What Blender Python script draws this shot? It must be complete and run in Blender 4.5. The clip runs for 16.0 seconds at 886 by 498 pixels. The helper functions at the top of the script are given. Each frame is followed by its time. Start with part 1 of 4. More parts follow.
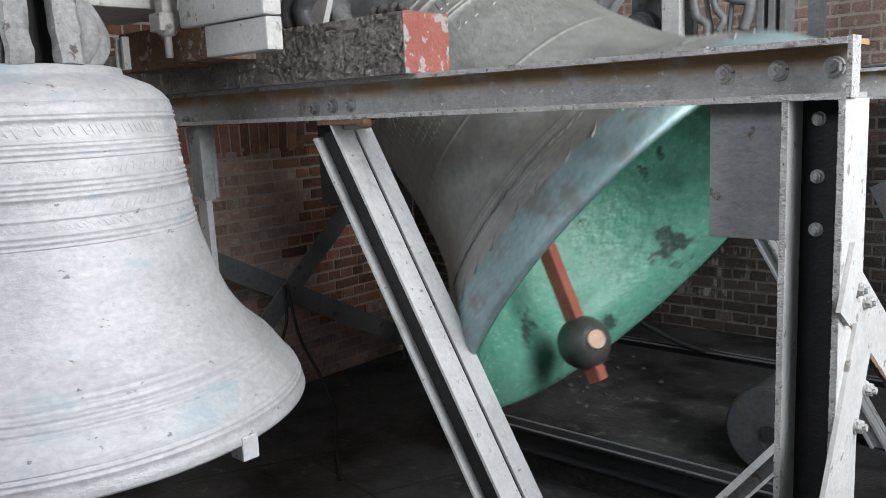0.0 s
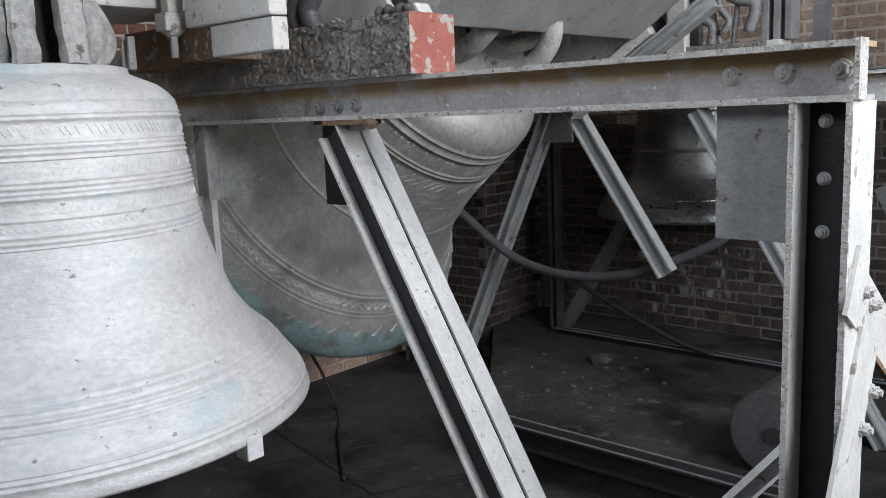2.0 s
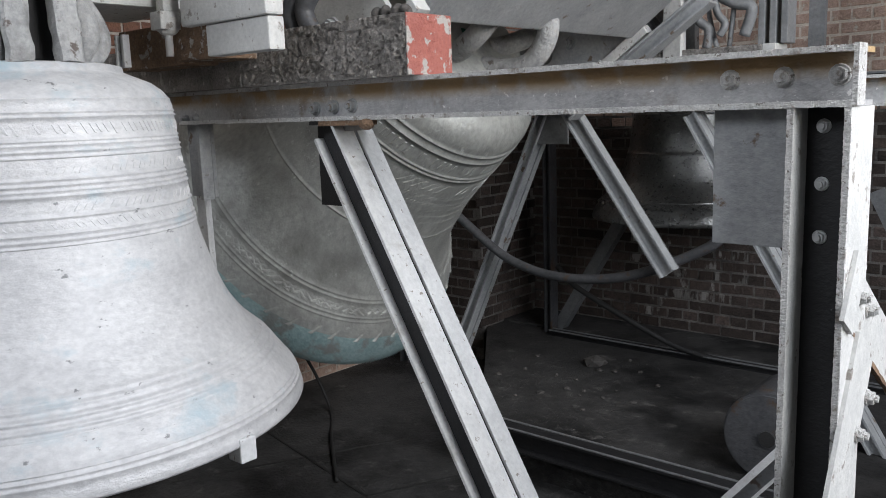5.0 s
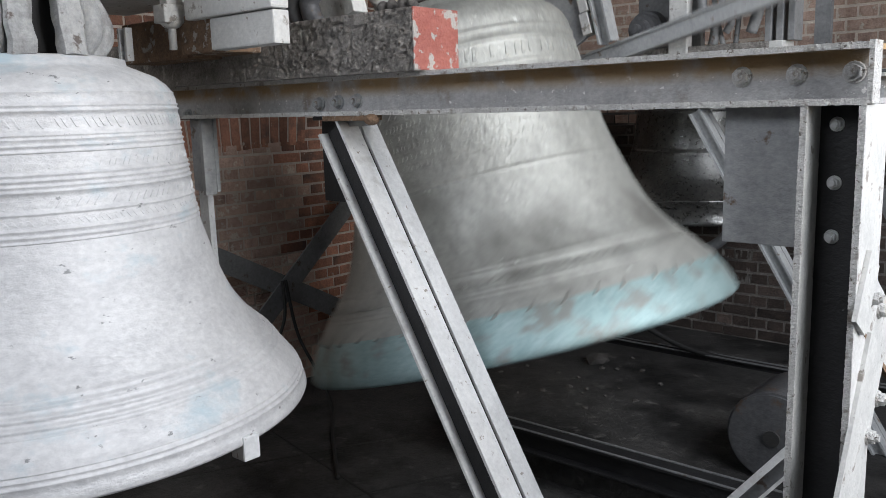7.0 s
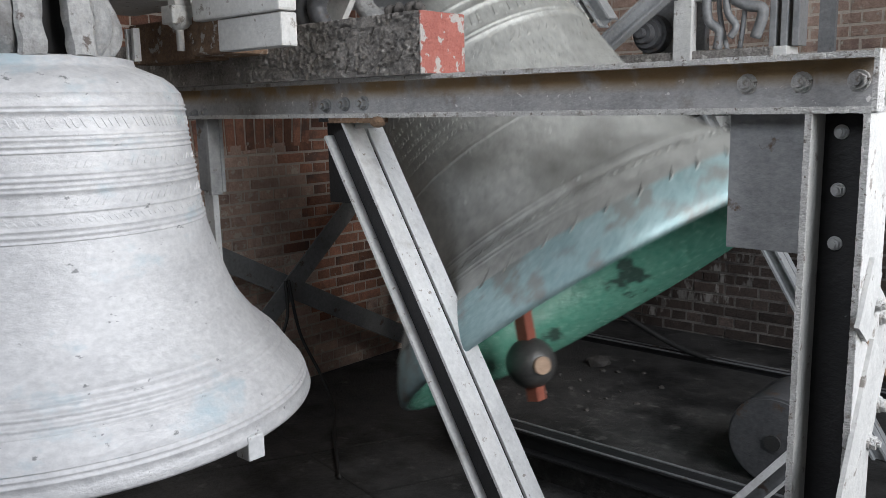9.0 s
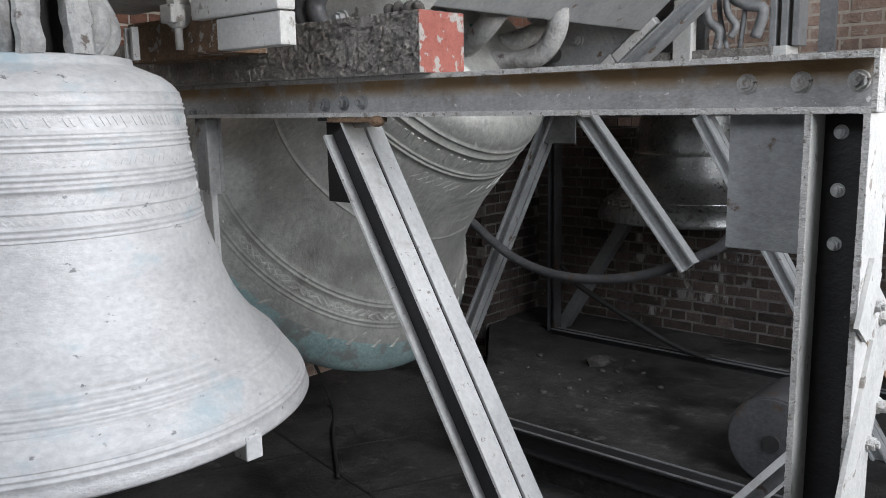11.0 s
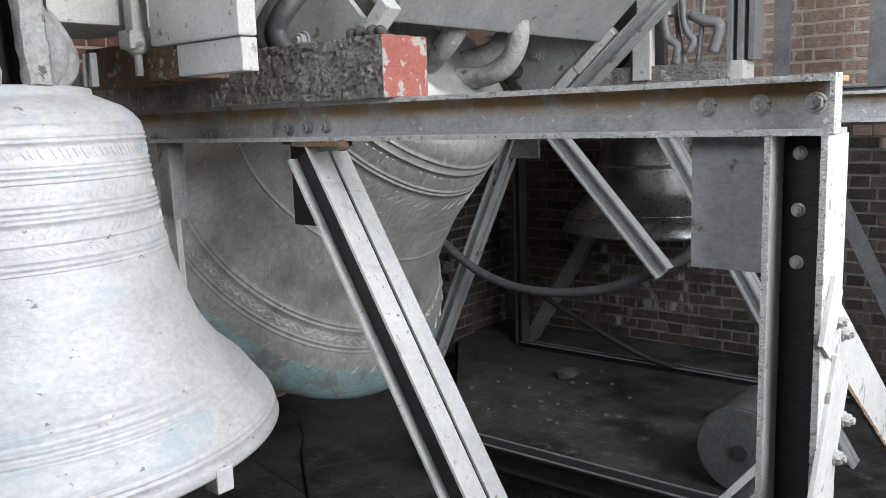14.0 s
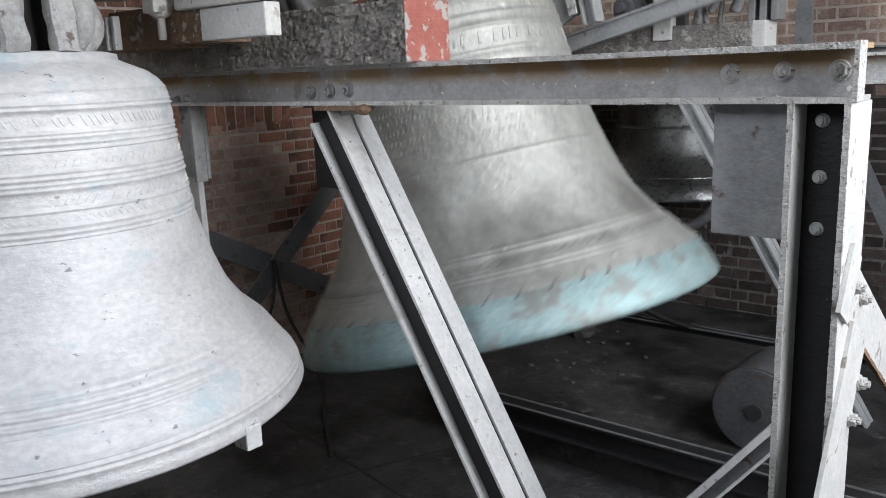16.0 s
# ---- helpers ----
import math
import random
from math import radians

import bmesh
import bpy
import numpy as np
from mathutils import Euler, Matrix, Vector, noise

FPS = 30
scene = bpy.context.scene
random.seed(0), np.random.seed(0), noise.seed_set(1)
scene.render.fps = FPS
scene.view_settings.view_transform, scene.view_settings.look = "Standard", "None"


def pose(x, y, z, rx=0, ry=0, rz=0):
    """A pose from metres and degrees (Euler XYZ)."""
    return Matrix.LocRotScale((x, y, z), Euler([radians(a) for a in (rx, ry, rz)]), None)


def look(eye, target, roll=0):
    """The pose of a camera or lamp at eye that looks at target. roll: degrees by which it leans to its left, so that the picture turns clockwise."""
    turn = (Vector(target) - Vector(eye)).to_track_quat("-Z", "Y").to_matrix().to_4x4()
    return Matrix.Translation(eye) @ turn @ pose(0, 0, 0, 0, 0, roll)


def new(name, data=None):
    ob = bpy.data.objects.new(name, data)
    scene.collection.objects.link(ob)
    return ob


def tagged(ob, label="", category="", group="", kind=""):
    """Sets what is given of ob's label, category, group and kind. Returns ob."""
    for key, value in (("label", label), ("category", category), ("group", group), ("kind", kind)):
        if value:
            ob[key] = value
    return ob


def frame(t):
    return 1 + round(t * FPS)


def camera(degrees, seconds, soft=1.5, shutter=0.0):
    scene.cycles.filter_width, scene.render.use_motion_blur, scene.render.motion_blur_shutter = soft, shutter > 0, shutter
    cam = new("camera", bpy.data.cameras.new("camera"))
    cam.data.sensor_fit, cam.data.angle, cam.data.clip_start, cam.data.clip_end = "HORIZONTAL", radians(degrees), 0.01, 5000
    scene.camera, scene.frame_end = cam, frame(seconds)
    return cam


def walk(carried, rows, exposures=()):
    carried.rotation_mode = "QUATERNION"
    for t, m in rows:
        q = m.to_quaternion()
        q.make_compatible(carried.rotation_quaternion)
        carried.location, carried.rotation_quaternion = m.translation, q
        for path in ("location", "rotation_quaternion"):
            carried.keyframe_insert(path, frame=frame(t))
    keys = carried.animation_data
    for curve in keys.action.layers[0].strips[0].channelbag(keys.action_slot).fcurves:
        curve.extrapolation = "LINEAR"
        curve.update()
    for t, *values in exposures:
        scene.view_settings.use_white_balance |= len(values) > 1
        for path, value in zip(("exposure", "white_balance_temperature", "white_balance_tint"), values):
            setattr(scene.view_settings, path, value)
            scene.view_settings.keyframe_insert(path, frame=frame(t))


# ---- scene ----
cam = camera(56.3, 16.0, soft=0.6, shutter=0.4)
PATH = [
    (0, (0.135, 0.221, 1.497), (-1.177, 1.695, 1.168), -2.6),
    (0.5, (0.122, 0.211, 1.499), (-1.194, 1.682, 1.173), -2.4),
    (1, (0.112, 0.217, 1.495), (-1.208, 1.684, 1.167), -2.5),
    (1.5, (0.118, 0.213, 1.496), (-1.204, 1.677, 1.167), -2.4),
    (2, (0.128, 0.215, 1.499), (-1.188, 1.685, 1.171), -2.4),
    (2.5, (0.128, 0.209, 1.5), (-1.183, 1.685, 1.177), -2.2),
    (3, (0.116, 0.21, 1.503), (-1.194, 1.687, 1.181), -2.1),
    (3.5, (0.117, 0.219, 1.503), (-1.193, 1.695, 1.179), -2.0),
    (4, (0.119, 0.22, 1.503), (-1.187, 1.699, 1.176), -2.0),
    (6.5, (0.089, 0.222, 1.503), (-1.212, 1.705, 1.174), -1.8),
    (7, (0.081, 0.226, 1.504), (-1.221, 1.706, 1.166), -1.6),
    (7.5, (0.083, 0.227, 1.504), (-1.223, 1.703, 1.162), -1.4),
    (8, (0.082, 0.216, 1.509), (-1.225, 1.691, 1.167), -1.1),
    (8.5, (0.076, 0.212, 1.512), (-1.224, 1.692, 1.171), -1.1),
    (9, (0.081, 0.206, 1.514), (-1.223, 1.685, 1.177), -1.1),
    (11.5, (0.079, 0.214, 1.515), (-1.224, 1.693, 1.176), -1.0),
    (12, (0.076, 0.21, 1.527), (-1.221, 1.696, 1.192), -1.1),
    (12.5, (0.065, 0.215, 1.537), (-1.204, 1.726, 1.207), -0.9),
    (13, (0.064, 0.22, 1.537), (-1.18, 1.747, 1.191), -0.2),
    (13.5, (0.065, 0.216, 1.54), (-1.175, 1.751, 1.214), -1.1),
    (14, (0.069, 0.215, 1.561), (-1.173, 1.75, 1.243), -2.0),
    (14.5, (0.07, 0.204, 1.564), (-1.153, 1.753, 1.238), -1.8),
    (15, (0.056, 0.188, 1.571), (-1.167, 1.728, 1.208), -1.6),
    (15.5, (0.062, 0.175, 1.58), (-1.188, 1.685, 1.184), -2.1),
    (16, (0.073, 0.171, 1.592), (-1.186, 1.667, 1.174), -2.1),
]
walk(cam, [(t, look(eye, target, roll)) for t, eye, target, roll in PATH],
     [(0.0, 0.05), (6.5, 0.05), (9.0, 0.0), (12.0, 0.05), (13.0, 0.2), (14.5, 0.26), (15.5, 0.15), (16.0, 0.15)])

# ---- the bells' swing ----
PIVOT = (-2.754, 3.564, 1.811)
PERIOD, PEAK = 3.01, 0.34
# seconds by which the swing runs late, time by time
LATE = ((0.0, -0.05), (0.3, -0.01), (1.0, 0.0), (3.0, -0.003), (6.0, 0.005), (7.1, 0.022), (8.6, 0.018), (9.0, 0.032), (9.3, 0.018), (11.6, 0.016), (12.0, 0.030), (12.4, 0.012), (13.1, -0.006), (14.6, -0.012), (15.0, 0.018), (15.4, 0.004), (16.0, 0.004))


def phase(t):
    return 2 * math.pi * (t - PEAK - float(np.interp(t, [p[0] for p in LATE], [p[1] for p in LATE]))) / PERIOD


def swing(t):
    """Degrees of the swinging bell at t seconds, positive towards +x."""
    return (61.2 - 0.84 * t) * math.cos(phase(t)) - 0.93 * math.cos(3 * phase(t))


def clapper_swing(t):
    """Degrees of the clapper against its bell: it lies on the lower lip, and falls across late in each swing."""
    return -27.3 * math.tanh(2.6 * math.cos(phase(t) - 0.1))


# ---- light ----
world = bpy.data.worlds.new("sky")
scene.world = world
world.use_nodes = True
sky = world.node_tree.nodes.new("ShaderNodeTexSky")
sky.sky_type, sky.sun_disc = "NISHITA", False
sky.sun_elevation, sky.sun_rotation = radians(27), radians(99)
world.node_tree.links.new(sky.outputs[0], world.node_tree.nodes["Background"].inputs[0])
world.node_tree.nodes["Background"].inputs[1].default_value = 0.12

sun_data = bpy.data.lights.new("sun", "SUN")
sun_data.energy, sun_data.angle, sun_data.color = 0.6, radians(14), (1.0, 0.96, 0.9)
sun = new("sun", sun_data)
sun.matrix_world = look((9, -1.5, 4.6), (0, 0, 0))


def opening_light(name, eye, target, width, height, watts, colour):
    data = bpy.data.lights.new(name, "AREA")
    data.shape, data.size, data.size_y, data.energy, data.color = "RECTANGLE", width, height, watts, colour
    ob = new(name, data)
    ob.matrix_world = look(eye, target)
    return ob


opening_light("daylight_east", (2.3, 2.3, 3.1), (-2.6, 2.7, 1.6), 3.2, 3.0, 285, (0.90, 0.935, 1.0))
opening_light("daylight_south", (-2.0, -2.3, 3.7), (-1.8, 5.0, 1.7), 2.6, 1.4, 85, (0.90, 0.935, 1.0))


# ---- materials ----
def surface(name, low, high, scale=6.0, rough=0.6, metal=0.0, bump=0.2, bump_scale=60.0, spots=None, spot_scale=4.0,
            spot_at=0.58, spot_soft=0.08, vary=0.0, stretch=(1, 1, 1), stain=None, stain_scale=2.5, stain_at=0.55, stain_soft=0.15):
    """Colour between low and high by a broad noise and a fine one, with spots of a third colour and a fine relief."""
    m = bpy.data.materials.new(name)
    m.use_nodes = True
    tree = m.node_tree
    n, link = tree.nodes, tree.links.new
    bsdf = n["Principled BSDF"]
    co = n.new("ShaderNodeTexCoord")
    mp = n.new("ShaderNodeMapping")
    mp.inputs["Scale"].default_value = stretch
    link(co.outputs["Object"], mp.inputs[0])
    if vary:
        shift, comb, one = n.new("ShaderNodeMath"), n.new("ShaderNodeCombineXYZ"), n.new("ShaderNodeObjectInfo")
        shift.operation, shift.inputs[1].default_value = "MULTIPLY", 61.0
        link(one.outputs["Random"], shift.inputs[0])
        for k in range(3):
            link(shift.outputs[0], comb.inputs[k])
        link(comb.outputs[0], mp.inputs["Location"])

    def noise_node(s, detail):
        t = n.new("ShaderNodeTexNoise")
        t.inputs["Scale"].default_value, t.inputs["Detail"].default_value = s, detail
        t.inputs["Roughness"].default_value = 0.62
        link(mp.outputs[0], t.inputs["Vector"])
        return t

    broad, fine = noise_node(scale, 6), noise_node(scale * 7, 5)
    add = n.new("ShaderNodeMath")
    add.operation = "ADD"
    half = n.new("ShaderNodeMath")
    half.operation, half.inputs[1].default_value = "MULTIPLY", 0.5
    link(broad.outputs[0], add.inputs[0])
    link(fine.outputs[0], add.inputs[1])
    link(add.outputs[0], half.inputs[0])
    ramp = n.new("ShaderNodeMapRange")
    ramp.inputs[1].default_value, ramp.inputs[2].default_value = 0.34, 0.66
    link(half.outputs[0], ramp.inputs[0])
    mix = n.new("ShaderNodeMix")
    mix.data_type = "RGBA"
    mix.inputs[6].default_value, mix.inputs[7].default_value = (*low, 1), (*high, 1)
    link(ramp.outputs[0], mix.inputs[0])
    colour = mix.outputs[2]
    for tint, size, at, soft in ((stain, stain_scale, stain_at, stain_soft), (spots, spot_scale, spot_at, spot_soft)):
        if not tint:
            continue
        sp = noise_node(size, 9)
        cut = n.new("ShaderNodeMapRange")
        cut.inputs[1].default_value, cut.inputs[2].default_value = at, at + soft
        link(sp.outputs[0], cut.inputs[0])
        over = n.new("ShaderNodeMix")
        over.data_type = "RGBA"
        over.inputs[7].default_value = (*tint, 1)
        link(cut.outputs[0], over.inputs[0])
        link(colour, over.inputs[6])
        colour = over.outputs[2]
    if vary:
        info = n.new("ShaderNodeObjectInfo")
        hue = n.new("ShaderNodeHueSaturation")
        to = n.new("ShaderNodeMapRange")
        to.inputs[3].default_value, to.inputs[4].default_value = 1 - vary, 1 + vary
        link(info.outputs["Random"], to.inputs[0])
        link(to.outputs[0], hue.inputs["Value"])
        link(colour, hue.inputs["Color"])
        colour = hue.outputs[0]
    link(colour, bsdf.inputs["Base Color"])
    rr = n.new("ShaderNodeMapRange")
    rr.inputs[3].default_value, rr.inputs[4].default_value = max(rough - 0.14, 0.05), min(rough + 0.14, 1)
    link(fine.outputs[0], rr.inputs[0])
    link(rr.outputs[0], bsdf.inputs["Roughness"])
    bsdf.inputs["Metallic"].default_value = metal
    grain = noise_node(bump_scale, 8)
    bp = n.new("ShaderNodeBump")
    bp.inputs["Strength"].default_value, bp.inputs["Distance"].default_value = bump, 0.02
    link(grain.outputs[0], bp.inputs["Height"])
    link(bp.outputs[0], bsdf.inputs["Normal"])
    return m


STEEL = surface("grey_painted_steel", (0.24, 0.25, 0.26), (0.40, 0.41, 0.415), 7, 0.5, 0, 0.25, 70, (0.15, 0.11, 0.08), 11, 0.62, 0.05)
BEAM_STEEL = surface("grey_steel_with_rust_streaks", (0.31, 0.312, 0.318), (0.52, 0.523, 0.527), 8, 0.5, 0, 0.5, 60, (0.76, 0.75, 0.74), 34, 0.63, 0.02, stain=(0.24, 0.20, 0.17), stain_scale=6, stain_at=0.57, stain_soft=0.12)
STEEL_EDGE = surface("flaking_pale_paint", (0.42, 0.42, 0.415), (0.76, 0.76, 0.75), 30, 0.65, 0, 0.8, 150, (0.20, 0.18, 0.16), 60, 0.60, 0.06, stain=(0.28, 0.25, 0.22), stain_scale=14, stain_at=0.58, stain_soft=0.08)
STEEL_PALE = surface("pale_grey_painted_steel", (0.50, 0.51, 0.52), (0.70, 0.71, 0.715), 8, 0.5, 0, 0.2, 90, (0.28, 0.26, 0.24), 34, 0.63, 0.04, stain=(0.36, 0.35, 0.34), stain_scale=5, stain_at=0.57)
STEEL_DARK = surface("dark_steel", (0.04, 0.041, 0.045), (0.10, 0.102, 0.108), 6, 0.5, 0, 0.25, 60, (0.08, 0.055, 0.04), 9, 0.6, 0.06)
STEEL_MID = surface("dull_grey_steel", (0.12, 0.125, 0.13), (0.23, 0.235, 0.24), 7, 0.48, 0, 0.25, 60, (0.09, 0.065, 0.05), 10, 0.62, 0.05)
RUST = surface("rusty_steel", (0.11, 0.068, 0.044), (0.31, 0.20, 0.125), 12, 0.8, 0, 0.8, 60, (0.44, 0.42, 0.39), 22, 0.585, 0.05, stain=(0.05, 0.04, 0.035), stain_scale=8, stain_at=0.56)
WOOD_TAR = surface("tarred_wood", (0.055, 0.050, 0.046), (0.34, 0.32, 0.30), 14, 0.5, 0, 0.9, 60, (0.40, 0.385, 0.36), 20, 0.60, 0.05)
WOOD_RED = surface("flaking_red_paint", (0.29, 0.085, 0.068), (0.40, 0.145, 0.118), 12, 0.65, 0, 0.9, 50, (0.40, 0.38, 0.36), 15, 0.545, 0.03, stain=(0.19, 0.06, 0.05), stain_scale=10, stain_at=0.58)
PAINT_PALE = surface("pale_grey_paint", (0.43, 0.435, 0.43), (0.61, 0.61, 0.595), 9, 0.55, 0, 0.3, 60, (0.24, 0.22, 0.20), 18, 0.60, 0.06)
BRICK = surface("red_brick", (0.19, 0.098, 0.072), (0.46, 0.22, 0.145), 11, 0.9, 0, 0.7, 70, (0.56, 0.50, 0.43), 15, 0.645, 0.05, vary=0.45, stain=(0.11, 0.085, 0.075), stain_scale=3, stain_at=0.55)
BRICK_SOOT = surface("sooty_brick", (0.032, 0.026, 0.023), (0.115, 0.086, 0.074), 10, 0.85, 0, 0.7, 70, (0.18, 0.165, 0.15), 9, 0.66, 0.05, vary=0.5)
BRICK_PALE = surface("weathered_brick", (0.36, 0.24, 0.19), (0.62, 0.46, 0.38), 16, 0.92, 0, 1.0, 50, (0.58, 0.52, 0.45), 14, 0.57, 0.06, vary=0.22, stain=(0.24, 0.165, 0.145), stain_scale=3, stain_at=0.57)
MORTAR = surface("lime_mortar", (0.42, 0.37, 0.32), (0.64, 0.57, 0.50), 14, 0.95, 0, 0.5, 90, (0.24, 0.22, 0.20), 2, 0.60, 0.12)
MORTAR_DARK = surface("dark_mortar", (0.10, 0.093, 0.086), (0.28, 0.26, 0.24), 14, 0.95, 0, 0.5, 90, (0.06, 0.055, 0.052), 3, 0.50, 0.15)
FLOOR = surface("sooty_concrete", (0.018, 0.018, 0.019), (0.078, 0.077, 0.077), 3.5, 0.72, 0, 0.9, 40, (0.13, 0.127, 0.124), 9, 0.60, 0.16, stain=(0.008, 0.008, 0.008), stain_scale=1.8, stain_at=0.50, stain_soft=0.14)
LEDGE = surface("dusty_concrete", (0.020, 0.0195, 0.0195), (0.080, 0.078, 0.076), 4, 0.75, 0, 0.9, 45, (0.15, 0.144, 0.138), 8, 0.595, 0.16, stain=(0.008, 0.008, 0.008), stain_scale=1.7, stain_at=0.50, stain_soft=0.12)
# Plaster of unseen walls, kept dark to cut the light they bounce.
PLASTER = surface("dark_limewash", (0.08, 0.075, 0.07), (0.14, 0.13, 0.12), 2, 0.9, 0, 0.3, 30)
CEILING = surface("old_boards", (0.06, 0.05, 0.042), (0.11, 0.092, 0.075), 3, 0.85, 0, 0.3, 30, stretch=(1, 6, 1))
BRONZE_PALE = surface("pale_weathered_bronze", (0.45, 0.452, 0.465), (0.68, 0.68, 0.685), 5, 0.48, 0.12, 0.26, 45, (0.22, 0.225, 0.23), 16, 0.65, 0.04, stretch=(1, 1, 1.8), stain=(0.38, 0.48, 0.53), stain_scale=2.6, stain_at=0.56, stain_soft=0.14)
BRONZE_GREY = surface("grey_green_bronze", (0.26, 0.268, 0.255), (0.46, 0.47, 0.45), 5, 0.5, 0.4, 0.30, 40, (0.58, 0.60, 0.58), 16, 0.635, 0.08, stretch=(1, 1, 0.6), stain=(0.12, 0.118, 0.11), stain_scale=2.2, stain_at=0.55, stain_soft=0.18)
BRONZE_LIP = surface("turquoise_verdigris", (0.19, 0.30, 0.31), (0.40, 0.53, 0.545), 8, 0.5, 0.4, 0.3, 45, (0.25, 0.27, 0.26), 6, 0.52, 0.08)
VERDIGRIS = surface("green_verdigris", (0.075, 0.28, 0.205), (0.18, 0.41, 0.31), 4, 0.24, 0.0, 0.9, 11, (0.045, 0.085, 0.07), 3.4, 0.60, 0.05, stain=(0.055, 0.16, 0.12), stain_scale=2.0, stain_at=0.52, stain_soft=0.18)
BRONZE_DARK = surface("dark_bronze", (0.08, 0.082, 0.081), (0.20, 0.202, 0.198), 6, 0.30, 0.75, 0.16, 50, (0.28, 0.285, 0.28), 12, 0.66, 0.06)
IRON_RED = surface("red_lead_paint", (0.26, 0.075, 0.05), (0.38, 0.13, 0.09), 8, 0.55, 0, 0.2, 50)
IRON = surface("worn_iron", (0.10, 0.10, 0.10), (0.17, 0.17, 0.165), 9, 0.42, 0.6, 0.1, 60)
BRASS = surface("worn_striking_face", (0.30, 0.20, 0.14), (0.50, 0.36, 0.26), 24, 0.5, 0.2, 0.2, 60)
RUBBER = surface("black_cable_sheath", (0.018, 0.018, 0.018), (0.035, 0.035, 0.035), 12, 0.6)
# Near-black steel, mostly for surfaces whose shade is put into the colour.
STEEL_BLACK = surface("near_black_steel", (0.009, 0.009, 0.010), (0.024, 0.024, 0.026), 6, 0.6, 0, 0.25, 60, (0.12, 0.12, 0.13), 30, 0.70, 0.03)
BRICK_LIMED = surface("lime_streaked_brick", (0.040, 0.030, 0.027), (0.10, 0.074, 0.062), 10, 0.9, 0, 0.7, 70, (0.30, 0.285, 0.265), 9, 0.55, 0.07, vary=0.4, stretch=(1, 1, 0.35))
STRAP_IRON = surface("grey_painted_rough_iron", (0.24, 0.245, 0.245), (0.46, 0.46, 0.455), 9, 0.6, 0, 0.7, 35, (0.12, 0.10, 0.09), 14, 0.60, 0.06, stain=(0.15, 0.145, 0.14), stain_scale=5, stain_at=0.54)
RUBBLE = surface("mortar_rubble", (0.045, 0.042, 0.04), (0.12, 0.112, 0.105), 20, 0.95, 0, 0.5, 80)



def add_rust_band(m, z0, z1, colour):
    """Brown rust that has run along the upper part of a member."""
    n, link = m.node_tree.nodes, m.node_tree.links.new
    bsdf = n["Principled BSDF"]
    before = bsdf.inputs["Base Color"].links[0].from_socket
    co, sep = n.new("ShaderNodeTexCoord"), n.new("ShaderNodeSeparateXYZ")
    link(co.outputs["Object"], sep.inputs[0])
    ramp, tex, mul, mix = n.new("ShaderNodeMapRange"), n.new("ShaderNodeTexNoise"), n.new("ShaderNodeMath"), n.new("ShaderNodeMix")
    ramp.inputs[1].default_value, ramp.inputs[2].default_value = z0, z1
    tex.inputs["Scale"].default_value, tex.inputs["Detail"].default_value = 9, 6
    link(sep.outputs[2], ramp.inputs[0])
    link(co.outputs["Object"], tex.inputs["Vector"])
    mul.operation, mul.use_clamp = "MULTIPLY", True
    link(ramp.outputs[0], mul.inputs[0])
    cut = n.new("ShaderNodeMapRange")
    cut.inputs[1].default_value, cut.inputs[2].default_value = 0.30, 0.52
    link(tex.outputs[0], cut.inputs[0])
    link(cut.outputs[0], mul.inputs[1])
    mix.data_type = "RGBA"
    mix.inputs[7].default_value = (*colour, 1)
    link(mul.outputs[0], mix.inputs[0])
    link(before, mix.inputs[6])
    link(mix.outputs[2], bsdf.inputs["Base Color"])


add_rust_band(BEAM_STEEL, 1.545, 1.585, (0.36, 0.25, 0.13))


# ---- building helpers ----
def part(name, bm, material, parent=None, label="", smooth=False):
    """Links a bmesh as one mesh object, under a thing or a part if one is given."""
    me = bpy.data.meshes.new(name)
    bmesh.ops.recalc_face_normals(bm, faces=bm.faces)
    bm.to_mesh(me)
    bm.free()
    for mm in material if isinstance(material, (list, tuple)) else (material,):
        me.materials.append(mm)
    if smooth:
        for p in me.polygons:
            p.use_smooth = True
    ob = new(name, me)
    if parent is not None:
        ob.parent = parent
    if label:
        tagged(ob, label)
    return ob


def thing(name, x, y, z, label, category, group="", kind=""):
    ob = new(name)
    ob.location = (x, y, z)
    ob.empty_display_size = 0.1
    return tagged(ob, label, category, group, kind)


def block(bm, lo, hi, bevel=0.0, jitter=0.0):
    """A box between two corners."""
    lo, hi = Vector(lo), Vector(hi)
    geo = bmesh.ops.create_cube(bm, size=1.0, matrix=Matrix.LocRotScale((lo + hi) / 2, None, hi - lo))
    if jitter:
        for v in geo["verts"]:
            v.co += Vector([random.uniform(-jitter, jitter) for _ in range(3)])
    if bevel:
        edges = list({e for v in geo["verts"] for e in v.link_edges})
        bmesh.ops.bevel(bm, geom=edges, offset=bevel, segments=2, affect="EDGES", profile=0.6)
    return bm


def prism(bm, outline, p0, p1, side, up=None):
    """Extrudes an outline of (a, b) from p0 to p1; a runs along side, b along the third axis."""
    p0, p1 = Vector(p0), Vector(p1)
    d = (p1 - p0).normalized()
    a = Vector(side)
    a = (a - d * a.dot(d)).normalized()
    b = d.cross(a) if up is None else Vector(up)
    b = (b - d * b.dot(d)).normalized()
    ends = [[bm.verts.new(p + a * u + b * v) for u, v in outline] for p in (p0, p1)]
    k = len(outline)
    for i in range(k):
        bm.faces.new((ends[0][i], ends[0][(i + 1) % k], ends[1][(i + 1) % k], ends[1][i]))
    bm.faces.new(ends[0])
    bm.faces.new(ends[1][::-1])
    return bm


def rect(a0, b0, a1, b1):
    return [(a0, b0), (a1, b0), (a1, b1), (a0, b1)]


